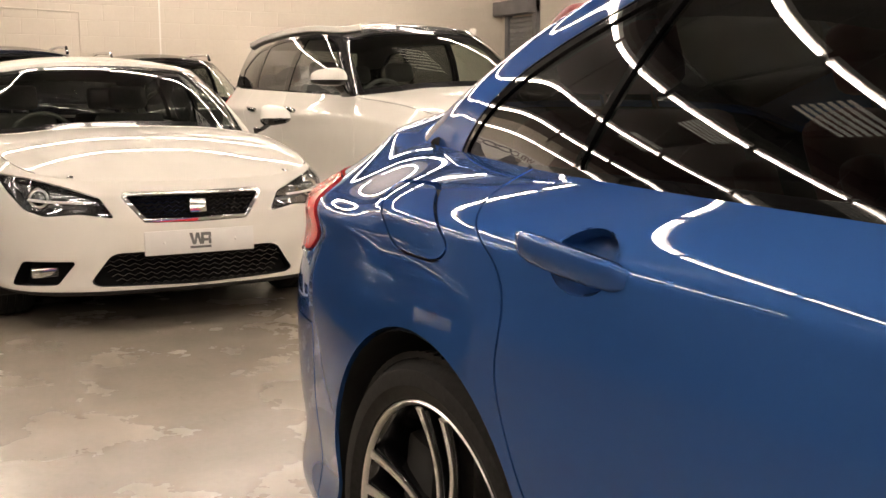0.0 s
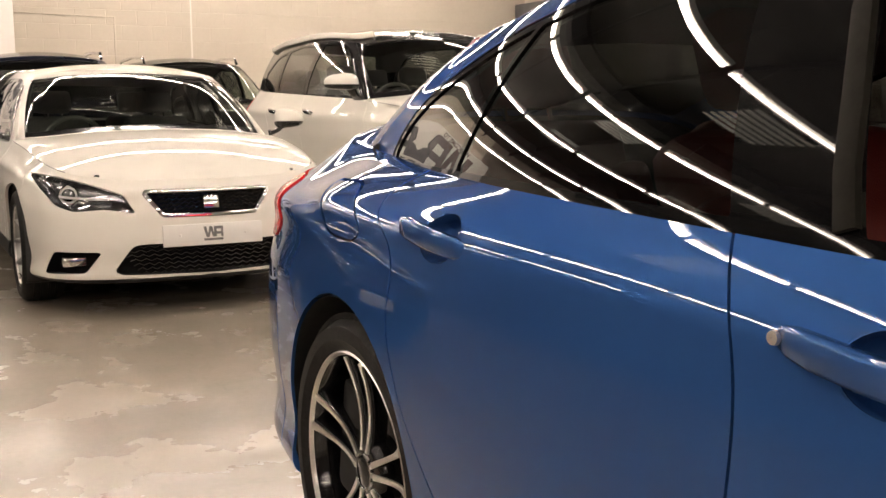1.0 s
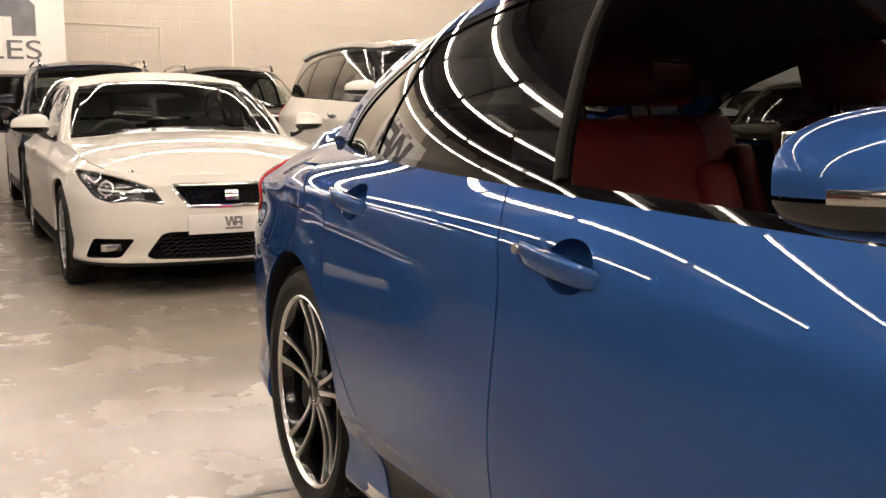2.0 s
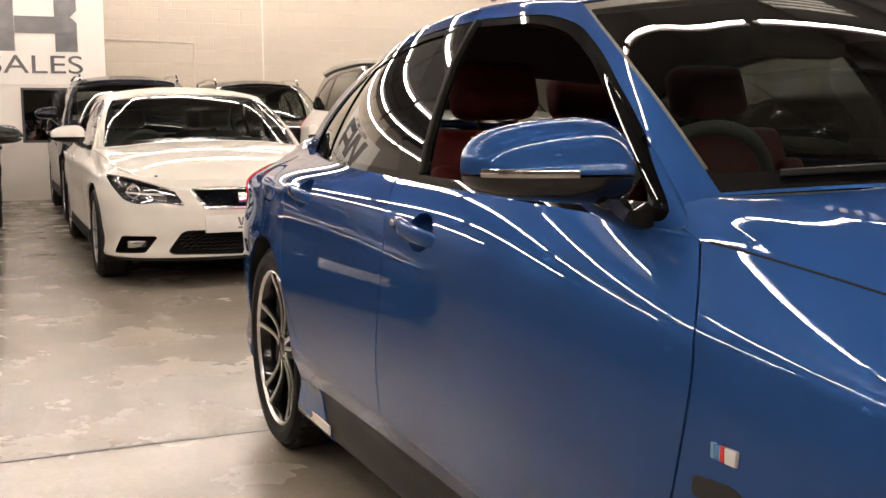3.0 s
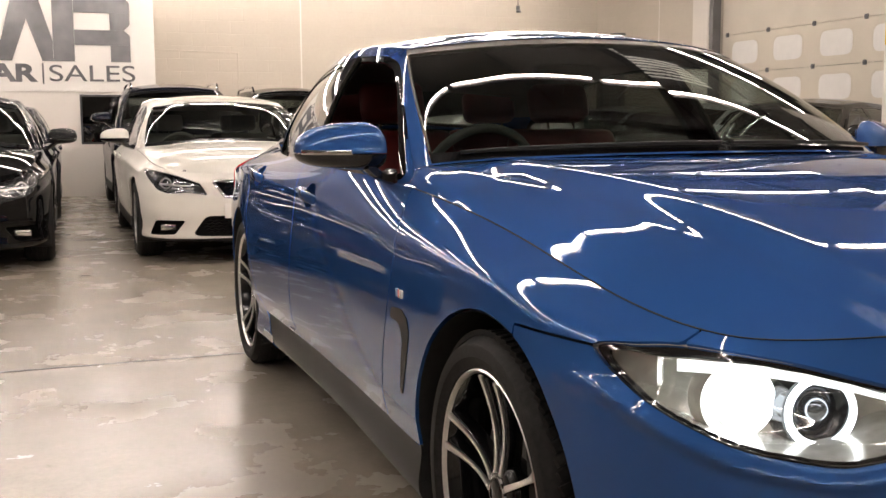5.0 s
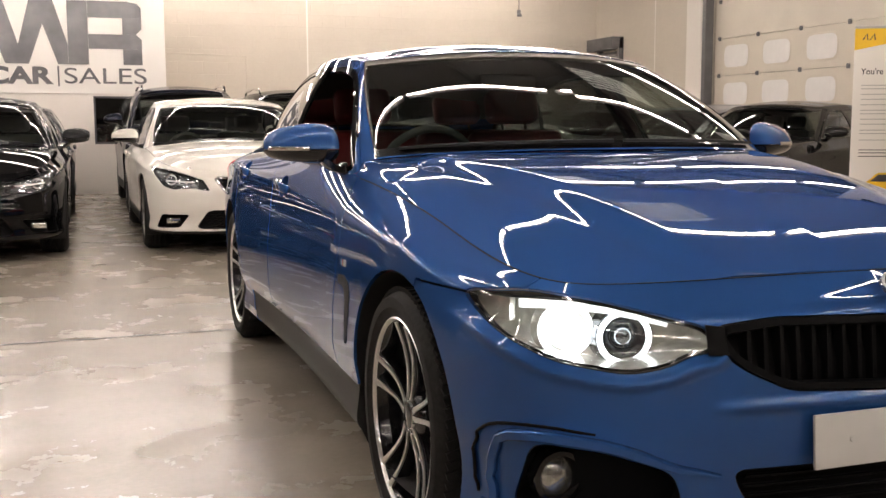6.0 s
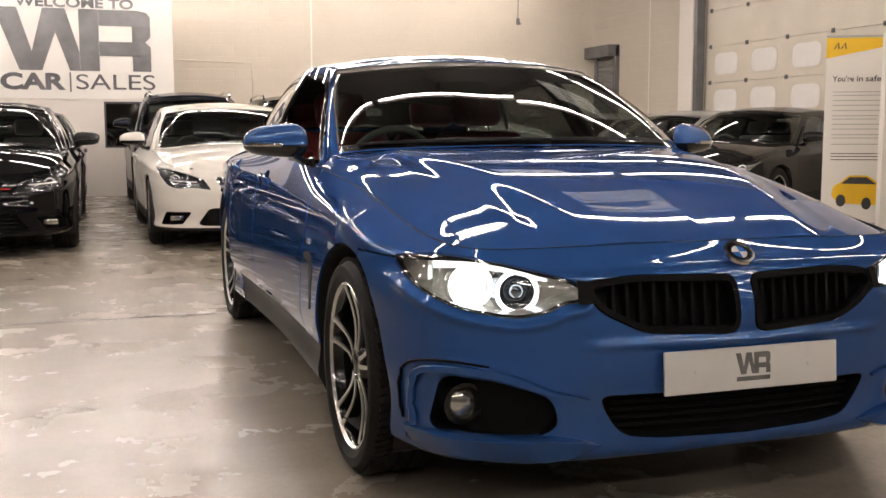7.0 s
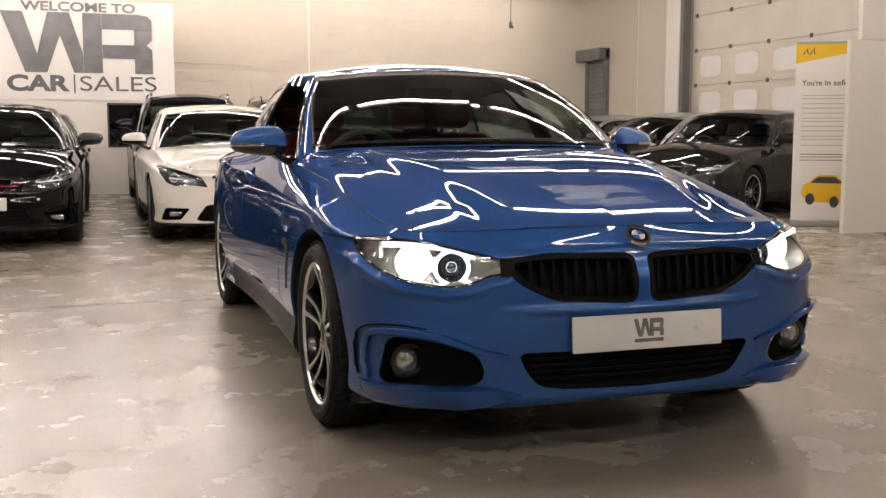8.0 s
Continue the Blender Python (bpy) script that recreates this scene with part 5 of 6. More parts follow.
BLUE = Body(
    plan=[(0.79, 0), (0.775, 0.28), (0.725, 0.54), (0.605, 0.75), (0.30, 0.865), (0, 0.895), (-0.45, 0.902), (-0.85, 0.906),
          (-1.3, 0.91), (-1.8, 0.912), (-2.35, 0.912), (-2.81, 0.905), (-3.25, 0.862), (-3.60, 0.755), (-3.79, 0.50), (-3.85, 0)],
    levels=[([0.16, 0.12, 0.12, 0.12, 0.12, 0.15], [0.20, 0.185, 0.18, 0.18, 0.19, 0.24]),
            ([0.04, 0.05, 0.03, 0.065, 0.03, 0.05], [0.21, 0.19, 0.19, 0.185, 0.20, 0.25]),
            ([0.01, 0.015, 0.012, 0.052, 0.016, 0.02], [0.30, 0.29, 0.29, 0.285, 0.30, 0.34]),
            ([0, 0, 0.006, 0.034, 0.008, 0.01], [0.41, 0.41, 0.41, 0.41, 0.42, 0.45]),
            ([0, 0, 0.002, 0.021, 0, 0.005], [0.52, 0.52, 0.54, 0.55, 0.56, 0.58]),
            ([0.008, 0.012, 0.006, 0.018, 0.001, 0.03], [0.61, 0.61, 0.66, 0.68, 0.70, 0.72]),
            ([0.045, 0.05, 0.040, 0.028, 0.020, 0.06], [0.695, 0.69, 0.762, 0.80, 0.84, 0.87])],
    top_in=[0.14, 0.135, 0.12, 0.115, 0.135, 0.145, 0.127, 0.10, 0.088, 0.095, 0.13, 0.20, 0.25, 0.22, 0.16, 0.12],
    top_z=[0.745, 0.744, 0.738, 0.735, 0.762, 0.815, 0.878, 0.912, 0.922, 0.932, 0.942, 0.95, 0.965, 0.985, 1.0, 1.01],
    base=[[(-0.44, 0, 0.985), (-0.454, 0.22, 0.984), (-0.494, 0.40, 0.980), (-0.549, 0.53, 0.975), (-0.615, 0.63, 0.968), (-0.69, 0.70, 0.959), (-0.765, 0.752, 0.944), (-0.85, 0.80, 0.912)],
          [(-3.25, 0.615, 0.965), (-3.42, 0.46, 1.03), (-3.5, 0.3, 1.05), (-3.52, 0, 1.055)]],
    top=[(-1.17, 0, 1.335), (-1.182, 0.2, 1.331), (-1.214, 0.36, 1.322), (-1.249, 0.46, 1.313), (-1.288, 0.535, 1.306), (-1.335, 0.572, 1.302), (-1.42, 0.585, 1.306), (-1.55, 0.588, 1.321),
         (-1.75, 0.590, 1.333), (-2.0, 0.588, 1.330), (-2.3, 0.578, 1.308), (-2.55, 0.562, 1.272), (-2.75, 0.545, 1.237), (-2.87, 0.49, 1.225), (-2.91, 0.25, 1.245), (-2.91, 0, 1.255)],
    roof=[(-1.17, 1.335), (-1.4, 1.372), (-1.75, 1.389), (-2.2, 1.379), (-2.6, 1.334), (-2.91, 1.255)],
    bulge=([0.045, 0.045, 0.045, 0.04, 0.03, 0.02, 0.01, 0, 0, 0, 0, 0, 0.01, 0.01, 0.01, 0.01],
           [0.02, 0.02, 0.02, 0.02, 0.022, 0.026, 0.028, 0.028, 0.028, 0.028, 0.026, 0.024, 0.02, 0.014, 0.014, 0.014]),
    nu=620, nv=100, shape=blue_shape)


def blue_lamp(ob, sd):
    """Lit outer lamp and ring, projector with its ring, and a brow strip."""
    for x, y, z, lit in ((0.515, 0.662, 0.635, True), (0.575, 0.558, 0.623, False)):
        m = pose(x, sd * y, z, 0, 0, sd * 14)
        ring = [(0.052 + 0.0058 * math.cos(q), 0.012 + 0.0058 * math.sin(q)) for q in [2 * math.pi * i / 8 for i in range(8)]]
        part("light_ring", add_lathe(bmesh.new(), ring, 36, axis="x", closed=True, m=m), M_RINGON, ob, "lit white ring lamp")
        part("projector", add_lathe(bmesh.new(), [(0.0005, 0.014), (0.022, 0.011), (0.031, 0.003), (0.034, -0.02)] if lit else [(0.0005, 0.010), (0.012, 0.008), (0.022, 0.0), (0.026, -0.02)], 28, axis="x", m=m), M_LAMPON if lit else M_BULBGLASS, ob)
        part("lamp_cup", add_lathe(bmesh.new(), [(0.026, -0.014), (0.034, -0.004), (0.045, 0.004), (0.060, 0.006), (0.068, -0.03)], 28, axis="x", m=m), M_LAMPCHROME if lit else M_GLOSSBLACK, ob)
    bm = bmesh.new()
    pts = []
    for i in range(10):
        y = 0.785 - 0.255 * i / 9
        z = float(np.interp(y, [0.53, 0.63, 0.71, 0.75, 0.80], [0.683, 0.708, 0.718, 0.718, 0.711])) - 0.019
        p, n = BLUE.point("side", x=float(np.interp(y, [0.54, 0.75, 0.865], [0.725, 0.605, 0.30])), y=y, z=z)
        pts.append((p.x - n.x * 0.012, sd * (p.y - n.y * 0.012), z))
    add_sweep(bm, pts, 0.006, [0.018 - 0.0012 * i for i in range(10)])
    part("brow_light", bm, M_BROW, ob, "lit white brow strip")
    p, n = BLUE.point("side", x=0.40, y=0.775, z=0.655)
    part("corner_reflector", add_box(bmesh.new(), -0.05, 0.05, -0.012, 0.012, -0.03, 0.03, 0.01), M_LAMPCHROME, ob).matrix_basis = pose(p.x - 0.03, sd * (p.y - 0.045), p.z, 0, 0, sd * -28)


def blue_grille(ob, sd):
    for i in range(9):
        y = 0.068 + i * 0.036
        p, n = BLUE.point("side", x=0.78, y=y, z=0.60)
        bm = add_box(bmesh.new(), -0.022, 0.006, -0.0055, 0.0055, -0.075, 0.062, 0.003)
        part("slat", bm, M_VOID, ob).matrix_basis = pose(p.x - 0.034, sd * y, 0.598, 0, -6, 0)


def blue_mesh(ob, sd, poly):
    for z in (0.287, 0.308, 0.329, 0.350):
        bm = bmesh.new()
        pts = []
        for i in range(7):
            y = 0.36 * i / 6
            p, n = BLUE.point("side", x=0.78, y=y, z=z)
            pts.append((p.x - 0.03, sd * y, z))
        add_sweep(bm, pts, 0.012, 0.006)
        part("grille_bar", bm, M_VOID, ob)


blue = build_car("coupe_car", pose(0, 0, 0), BLUE, M_BLUE, "glossy metallic blue five-door coupe with lit headlamps on the concrete floor", dict(
    wheelbase=2.81, wheel_r=0.328, arch=0.374, half=0.912, rim=0.258, wheel_style="twin", tyre_w=0.235,
    line_a=[(0.16, -0.67), (0.3, -0.645), (0.5, -0.603), (0.7, -0.577), (0.82, -0.605), (0.93, -0.71)],
    line_b=[(0.16, -1.68), (0.3, -1.69), (0.5, -1.72), (0.8, -1.735), (0.95, -1.81)],
    line_c=[(0.16, -2.15), (0.38, -2.31), (0.548, -2.477), (0.63, -2.535), (0.70, -2.565), (0.787, -2.567), (0.84, -2.608), (0.88, -2.68), (0.95, -2.75)],
    bumper_x=0.13, wing=(0.47, 0.70), rear_x=-3.30, rear_z=0.62, sill=0.322,
    tail=[(-3.30, 0.80), (-3.42, 0.895), (-4.0, 0.93), (-4.0, 0.74), (-3.38, 0.75)],
    flap=[(-3.10, 0.912), (-2.905, 0.918), (-2.79, 0.875), (-2.725, 0.84), (-2.76, 0.813), (-2.915, 0.816), (-3.0, 0.87)],
    front=[("lamp", LAMP_LINE),
           ("grille", [(0.022, 0.668), (0.30, 0.674), (0.432, 0.66), (0.432, 0.617), (0.39, 0.58), (0.29, 0.533), (0.04, 0.52), (0.022, 0.54)]),
           ("intake", [(-0.2, 0.374), (0.404, 0.374), (0.378, 0.32), (0.337, 0.270), (0.237, 0.258), (-0.2, 0.254)]),
           ("fog", FOG_LINE)],
    dlo=[(-0.735, 0.914), (-0.95, 1.07), (-1.14, 1.185), (-1.29, 1.252), (-1.45, 1.285), (-1.77, 1.300), (-2.1, 1.292), (-2.35, 1.262), (-2.6, 1.215), (-2.81, 1.155), (-2.95, 1.10), (-3.05, 1.04), (-3.12, 0.94), (-2.9, 0.938), (-2.3, 0.938), (-1.6, 0.928)],
    dlo_r=0.06, screen_k=5.35, screen_edge=M_RUBBER, screen_glass=M_SCREEN, lamp_push=(-0.15, -0.035, 0),
    pillars=[((0.94, -1.718), (1.30, -1.845), 0.092), ((0.95, -2.62), (1.20, -2.51), 0.009)], trim=0.018,
    open_windows=((0, -1),), fit_arch=True, lamp=blue_lamp, grille=blue_grille, mesh=blue_mesh, lamp_bright=True, fog=(0.575, 0.70, 0.337, 0.042),
    mirror_size=0.96, mirror=(-0.828, 0.93, 0.993), mirror_tuck=0.07, mirror_foot=(-0.83, 0.80, 0.922), handles=(-1.566, -2.443), handle_z=0.830, handle_z2=0.859, lock=True, bowls=((-1.538, 0.830, 0.064, 0.041), (-2.418, 0.858, 0.062, 0.040)), grille_rim=M_VOID,
    dash_x=-0.75, belt=0.93, seats=(-1.68, -2.45), seat_mat=M_RED, plate=(0.803, 0.008, 0.43, 0.52, 0.111, 0)))


def blue_extras():
    # nose roundel: chrome ring, dark band, four plain quarters
    m = pose(0.738, 0, 0.718, 0, -52, 0)
    ring = part("nose_badge", add_lathe(bmesh.new(), [(0.0005, 0.004), (0.033, 0.004), (0.034, 0.009), (0.0405, 0.009), (0.042, 0.0)], 36, axis="x"), M_CHROME, blue, "round chrome nose badge")
    ring.matrix_basis = m
    part("badge_band", add_lathe(bmesh.new(), [(0.021, 0.0065), (0.0335, 0.0065), (0.0335, 0.003)], 36, axis="x"), M_GLOSSBLACK, ring)
    for k in range(4):
        bm = bmesh.new()
        arc = [(0, 0)] + [(0.0215 * math.cos(a), 0.0215 * math.sin(a)) for a in [math.pi / 2 * (k + q / 6) for q in range(7)]]
        add_slab(bm, arc, 0.003, lambda u, v, w: Vector((0.0045 + w, u, v)))
        part("badge_quarter", bm, M_BADGEWHITE if k % 2 else M_BADGEBLUE, ring, smooth=False)
    # side vent and flank badge
    for sd in (1, -1):
        hook = rounded([(-0.548, 0.622), (-0.475, 0.628), (-0.425, 0.612), (-0.404, 0.58), (-0.418, 0.51), (-0.452, 0.428), (-0.468, 0.428), (-0.458, 0.50), (-0.450, 0.556), (-0.468, 0.586), (-0.495, 0.596), (-0.548, 0.596)], 0.012)

        def on_flank(u, v, w):
            p = BLUE.point("side", x=u, z=v)[0]
            return Vector((u, sd * (p.y - 0.004 + w), v))
        part("side_vent", add_slab(bmesh.new(), hook, 0.006, on_flank), M_PLASTIC, blue, "black hooked side vent")
        p, n = BLUE.point("side", x=-0.50, z=0.66)
        for k, mat in enumerate((M_BADGEPALE, M_BADGEBLUE, M_BADGERED, M_BADGEWHITE)):
            bm = add_box(bmesh.new(), -0.021 + k * 0.009, -0.012 + k * 0.009 + (0.012 if k == 3 else 0), -0.003, 0.003, -0.010, 0.010, 0.0015)
            o = part("flank_badge", bm, mat, blue)
            o.matrix_basis = pose(p.x, sd * (p.y + 0.002), p.z) @ (Matrix.Identity(4))
        # pale print bar on the skirt
        p, n = BLUE.point("side", x=-2.25, z=0.225)
        bm = add_box(bmesh.new(), -0.09, 0.09, -0.002, 0.002, -0.013, 0.013)
        part("skirt_print", bm, M_BADGEWHITE, blue, "pale printed script bar", smooth=False).matrix_basis = pose(p.x, sd * (p.y + 0.001), p.z)
    # crisp frame and blade round the fog lamp openings
    for sd in (1, -1):
        def on(y, z, out):
            p, n = BLUE.point("side", x=float(np.interp(y, [0, 0.28, 0.54, 0.75, 0.865], [0.79, 0.775, 0.725, 0.605, 0.30])), y=y, z=z)
            return (p.x + n.x * out, sd * (p.y + n.y * out), z)
        line = Spline([0, 1, 2, 3, 4, 5, 6, 7, 8], [(0.43, 0.366), (0.53, 0.392), (0.62, 0.426), (0.70, 0.440), (0.76, 0.440), (0.786, 0.415), (0.794, 0.37), (0.796, 0.32), (0.794, 0.275)])
        arm = [on(*line(q * 0.4), 0.004) for q in range(21)]
        part("fog_frame", add_sweep(bmesh.new(), arm, [0.006, 0.010, 0.014, 0.018] + [0.022] * 17, [0.012, 0.018] + [0.026] * 19, up=(0.8, sd * 0.6, 0)), M_BLUE, blue, "crisp blue frame round the fog lamp")
        # blade below the opening: a shelf with a front face that runs out to a point
        bm = bmesh.new()
        ys = [0.812, 0.80, 0.76, 0.70, 0.64, 0.58, 0.53, 0.50, 0.47, 0.43, 0.395]
        rings = []
        for y in ys:
            zt = float(np.interp(y, [0.395, 0.45, 0.52, 0.60, 0.80], [0.247, 0.262, 0.274, 0.267, 0.268]))
            zb = float(np.interp(y, [0.395, 0.45, 0.50, 0.60, 0.76, 0.812], [0.240, 0.222, 0.207, 0.200, 0.204, 0.222]))
            out = float(np.interp(y, [0.395, 0.45, 0.52, 0.62, 0.76, 0.812], [0.001, 0.022, 0.034, 0.038, 0.026, 0.008]))
            rings.append([bm.verts.new(on(y, q, o)) for q, o in ((zt + 0.004, -0.014), (zt + 0.001, out - 0.008), (zt - 0.004, out), (zb + 0.006, out * 0.6), (zb, out * 0.5 - 0.006), (zb - 0.002, -0.014))])
        for q, r in zip(rings, rings[1:]):
            for k in range(6):
                bm.faces.new((q[k], q[(k + 1) % 6], r[(k + 1) % 6], r[k]))
        bm.faces.new(rings[0])
        bm.faces.new(rings[-1][::-1])
        part("bumper_blade", bm, M_BLUE, blue)
        groove = Spline([0, 1, 2, 3, 4, 5], [(0.66, 0.452), (0.745, 0.460), (0.798, 0.440), (0.814, 0.39), (0.818, 0.335), (0.814, 0.28)])
        # black filler between lamp and grille
        def bridge(u, v, w):
            return Vector(on(u, v, 0.001 + w))
        part("lamp_bridge", add_slab(bmesh.new(), rounded([(0.424, 0.662), (0.462, 0.666), (0.462, 0.609), (0.424, 0.610)], 0.006), 0.005, bridge), M_VOID, blue)
        slot = [on(*groove(q * 0.25), 0.0008) for q in range(21)]
        part("bumper_slot", add_sweep(bmesh.new(), slot, 0.006, [0.003 + 0.0014 * q for q in range(14)] + [0.022] * 5 + [0.018, 0.012], up=(0.8, sd * 0.6, 0)), M_VOID, blue)
    # wipers, lying along the foot of the windscreen
    for y0, y1 in ((-0.66, -0.02), (0.02, 0.58)):
        bm = bmesh.new()
        pts = []
        for i in range(9):
            y = y0 + (y1 - y0) * i / 8
            j = 2
            k = int(np.argmin(np.abs(BLUE.house[:200, j, 1] - abs(y))))
            p, n = BLUE.house[k, j], BLUE.n["house"][k, j]
            pts.append((p[0] + n[0] * 0.008, y, p[2] + n[2] * 0.008))
        add_sweep(bm, pts, 0.014, 0.010)
        part("wiper", bm, M_PLASTIC, blue)
    # grey seal along the rear edge of the open front windows
    for sd in (1, -1):
        bm = bmesh.new()
        pts = []
        for i in range(7):
            z = 0.95 + 0.33 * i / 6
            p, n = BLUE.point("house", x=-1.645 - 0.122 * i / 6, z=z, y=0.80 - 0.19 * i / 6)
            pts.append((p.x, sd * (p.y - 0.002), p.z))
        add_sweep(bm, pts, 0.030, 0.014, up=(0, 1, 0))
        part("window_seal", bm, M_SEAL, blue, "dark grey rubber window channel")
    bm = bmesh.new()
    add_box(bm, -1.42, -1.36, -0.12, 0.12, 1.20, 1.26, 0.02)
    part("rear_view_mirror", bm, M_CABIN, blue)


blue_extras()

# ---- the other cars ----
HATCH = dict(
    plan=[(0.82, 0), (0.80, 0.28), (0.745, 0.52), (0.61, 0.73), (0.32, 0.85), (0, 0.885), (-0.4, 0.895), (-0.8, 0.90), (-1.2, 0.905), (-1.65, 0.905),
          (-2.15, 0.90), (-2.636, 0.895), (-3.0, 0.86), (-3.28, 0.76), (-3.40, 0.50), (-3.44, 0)],
    levels=[([0.16, 0.12, 0.12, 0.12, 0.12, 0.15], [0.17, 0.17, 0.18, 0.18, 0.2, 0.25]),
            ([0.04, 0.03, 0.03, 0.035, 0.03, 0.05], [0.175, 0.18, 0.19, 0.195, 0.21, 0.27]),
            ([0.005, 0.01, 0.01, 0.02, 0.01, 0.02], [0.25, 0.26, 0.28, 0.285, 0.30, 0.36]),
            ([0, 0, 0.008, 0.028, 0.008, 0.01], [0.36, 0.37, 0.40, 0.40, 0.41, 0.45]),
            ([0.008, 0.008, 0.002, 0.024, 0, 0], [0.47, 0.48, 0.52, 0.53, 0.54, 0.56]),
            ([0.02, 0.02, 0.004, 0.010, 0, 0], [0.55, 0.56, 0.63, 0.64, 0.67, 0.70]),
            ([0.05, 0.05, 0.03, 0.002, 0.006, 0.02], [0.63, 0.65, 0.72, 0.76, 0.79, 0.82])],
    top_in=[0.12, 0.12, 0.125, 0.12, 0.12, 0.12, 0.11, 0.095, 0.09, 0.095, 0.11, 0.13, 0.15, 0.13, 0.09, 0.06],
    top_z=[0.69, 0.692, 0.70, 0.725, 0.765, 0.81, 0.845, 0.872, 0.885, 0.90, 0.915, 0.93, 0.94, 0.945, 0.945, 0.945],
    base=[[(-0.28, 0, 0.925), (-0.30, 0.22, 0.92), (-0.36, 0.42, 0.91), (-0.44, 0.55, 0.895), (-0.52, 0.64, 0.885), (-0.60, 0.71, 0.878), (-0.68, 0.76, 0.872), (-0.80, 0.805, 0.872)],
          [(-2.98, 0.72, 0.94), (-3.22, 0.64, 0.945), (-3.33, 0.4, 0.945), (-3.35, 0, 0.945)]],
    top=[(-1.02, 0, 1.305), (-1.03, 0.2, 1.30), (-1.06, 0.38, 1.29), (-1.10, 0.48, 1.28), (-1.16, 0.54, 1.27), (-1.22, 0.575, 1.27), (-1.32, 0.595, 1.275), (-1.5, 0.605, 1.29),
         (-1.75, 0.61, 1.30), (-2.05, 0.61, 1.30), (-2.4, 0.605, 1.29), (-2.7, 0.595, 1.275), (-2.92, 0.58, 1.255), (-3.02, 0.53, 1.25), (-3.06, 0.3, 1.26), (-3.07, 0, 1.265)],
    roof=[(-1.02, 1.305), (-1.3, 1.34), (-1.8, 1.36), (-2.4, 1.34), (-3.07, 1.265)],
    bulge=([0.05, 0.05, 0.045, 0.04, 0.03, 0.02, 0.01, 0, 0, 0, 0, 0, 0.01, 0.01, 0.01, 0.01],
           [0.03, 0.03, 0.03, 0.03, 0.03, 0.03, 0.03, 0.03, 0.03, 0.03, 0.03, 0.03, 0.03, 0.02, 0.02, 0.02]))
HATCH_SPEC = dict(
    wheelbase=2.636, wheel_r=0.312, arch=0.345, half=0.905, rim=0.222, wheel_style="silver", tyre_w=0.22,
    line_a=[(0.16, -0.54), (0.3, -0.53), (0.5, -0.50), (0.70, -0.50), (0.88, -0.64)],
    line_b=[(0.16, -1.62), (0.3, -1.63), (0.5, -1.66), (0.75, -1.68), (0.9, -1.74)],
    line_c=[(0.16, -2.1), (0.38, -2.18), (0.55, -2.3), (0.70, -2.42), (0.93, -2.48)],
    bumper_x=0.20, rear_x=-3.15, rear_z=0.58, sill=0.30,
    tail=[(-3.1, 0.79), (-3.2, 0.90), (-3.6, 0.90), (-3.6, 0.73), (-3.2, 0.72)],
    dlo=[(-0.70, 0.874), (-0.95, 1.06), (-1.18, 1.20), (-1.40, 1.25), (-2.2, 1.26), (-2.65, 1.205), (-2.92, 1.07), (-2.88, 0.95), (-1.8, 0.895)],
    dlo_r=0.08, screen_k=5.3, screen_w=0.90, fog_box=True, corner=0.014, gap_x=0.50,
    pillars=[((0.88, -1.78), (1.25, -1.70), 0.05), ((0.92, -2.45), (1.23, -2.42), 0.03)],
    mirror=(-0.66, 0.97, 0.965), mirror_foot=(-0.70, 0.83, 0.88), handles=(-1.5, -2.28), handle_z=0.79,
    dash_x=-0.62, belt=0.875, seats=(-1.55, -2.3), fog=(0.62, 0.66, 0.285, 0.035), indicator=False,
    front=[("lamp", [(0.375, 0.532), (0.43, 0.625), (0.56, 0.672), (0.70, 0.712), (0.805, 0.724), (0.79, 0.66), (0.735, 0.575), (0.66, 0.545), (0.52, 0.555)]),
           ("grille", [(-0.2, 0.640), (0.322, 0.645), (0.335, 0.625), (0.245, 0.508), (-0.2, 0.500)]),
           ("intake", [(-0.2, 0.372), (0.36, 0.372), (0.40, 0.36), (0.485, 0.24), (0.45, 0.222), (-0.2, 0.208)]),
           ("fog", [(0.545, 0.338), (0.75, 0.338), (0.79, 0.225), (0.62, 0.235)])])


def scaled(d, sx, sy, sz, **change):
    """The same kind of body, longer, wider and higher."""
    out = dict(d)
    out["plan"] = [(x * sx, y * sy) for x, y in d["plan"]]
    out["levels"] = [(i, [z * sz for z in h]) for i, h in d["levels"]]
    out["top_z"] = [z * sz for z in d["top_z"]]
    out["base"] = [[(x * sx, y * sy, z * sz) for x, y, z in row] for row in d["base"]]
    out["top"] = [(x * sx, y * sy, z * sz) for x, y, z in d["top"]]
    out["roof"] = [(x * sx, z * sz) for x, z in d["roof"]]
    out.update(change)
    return out


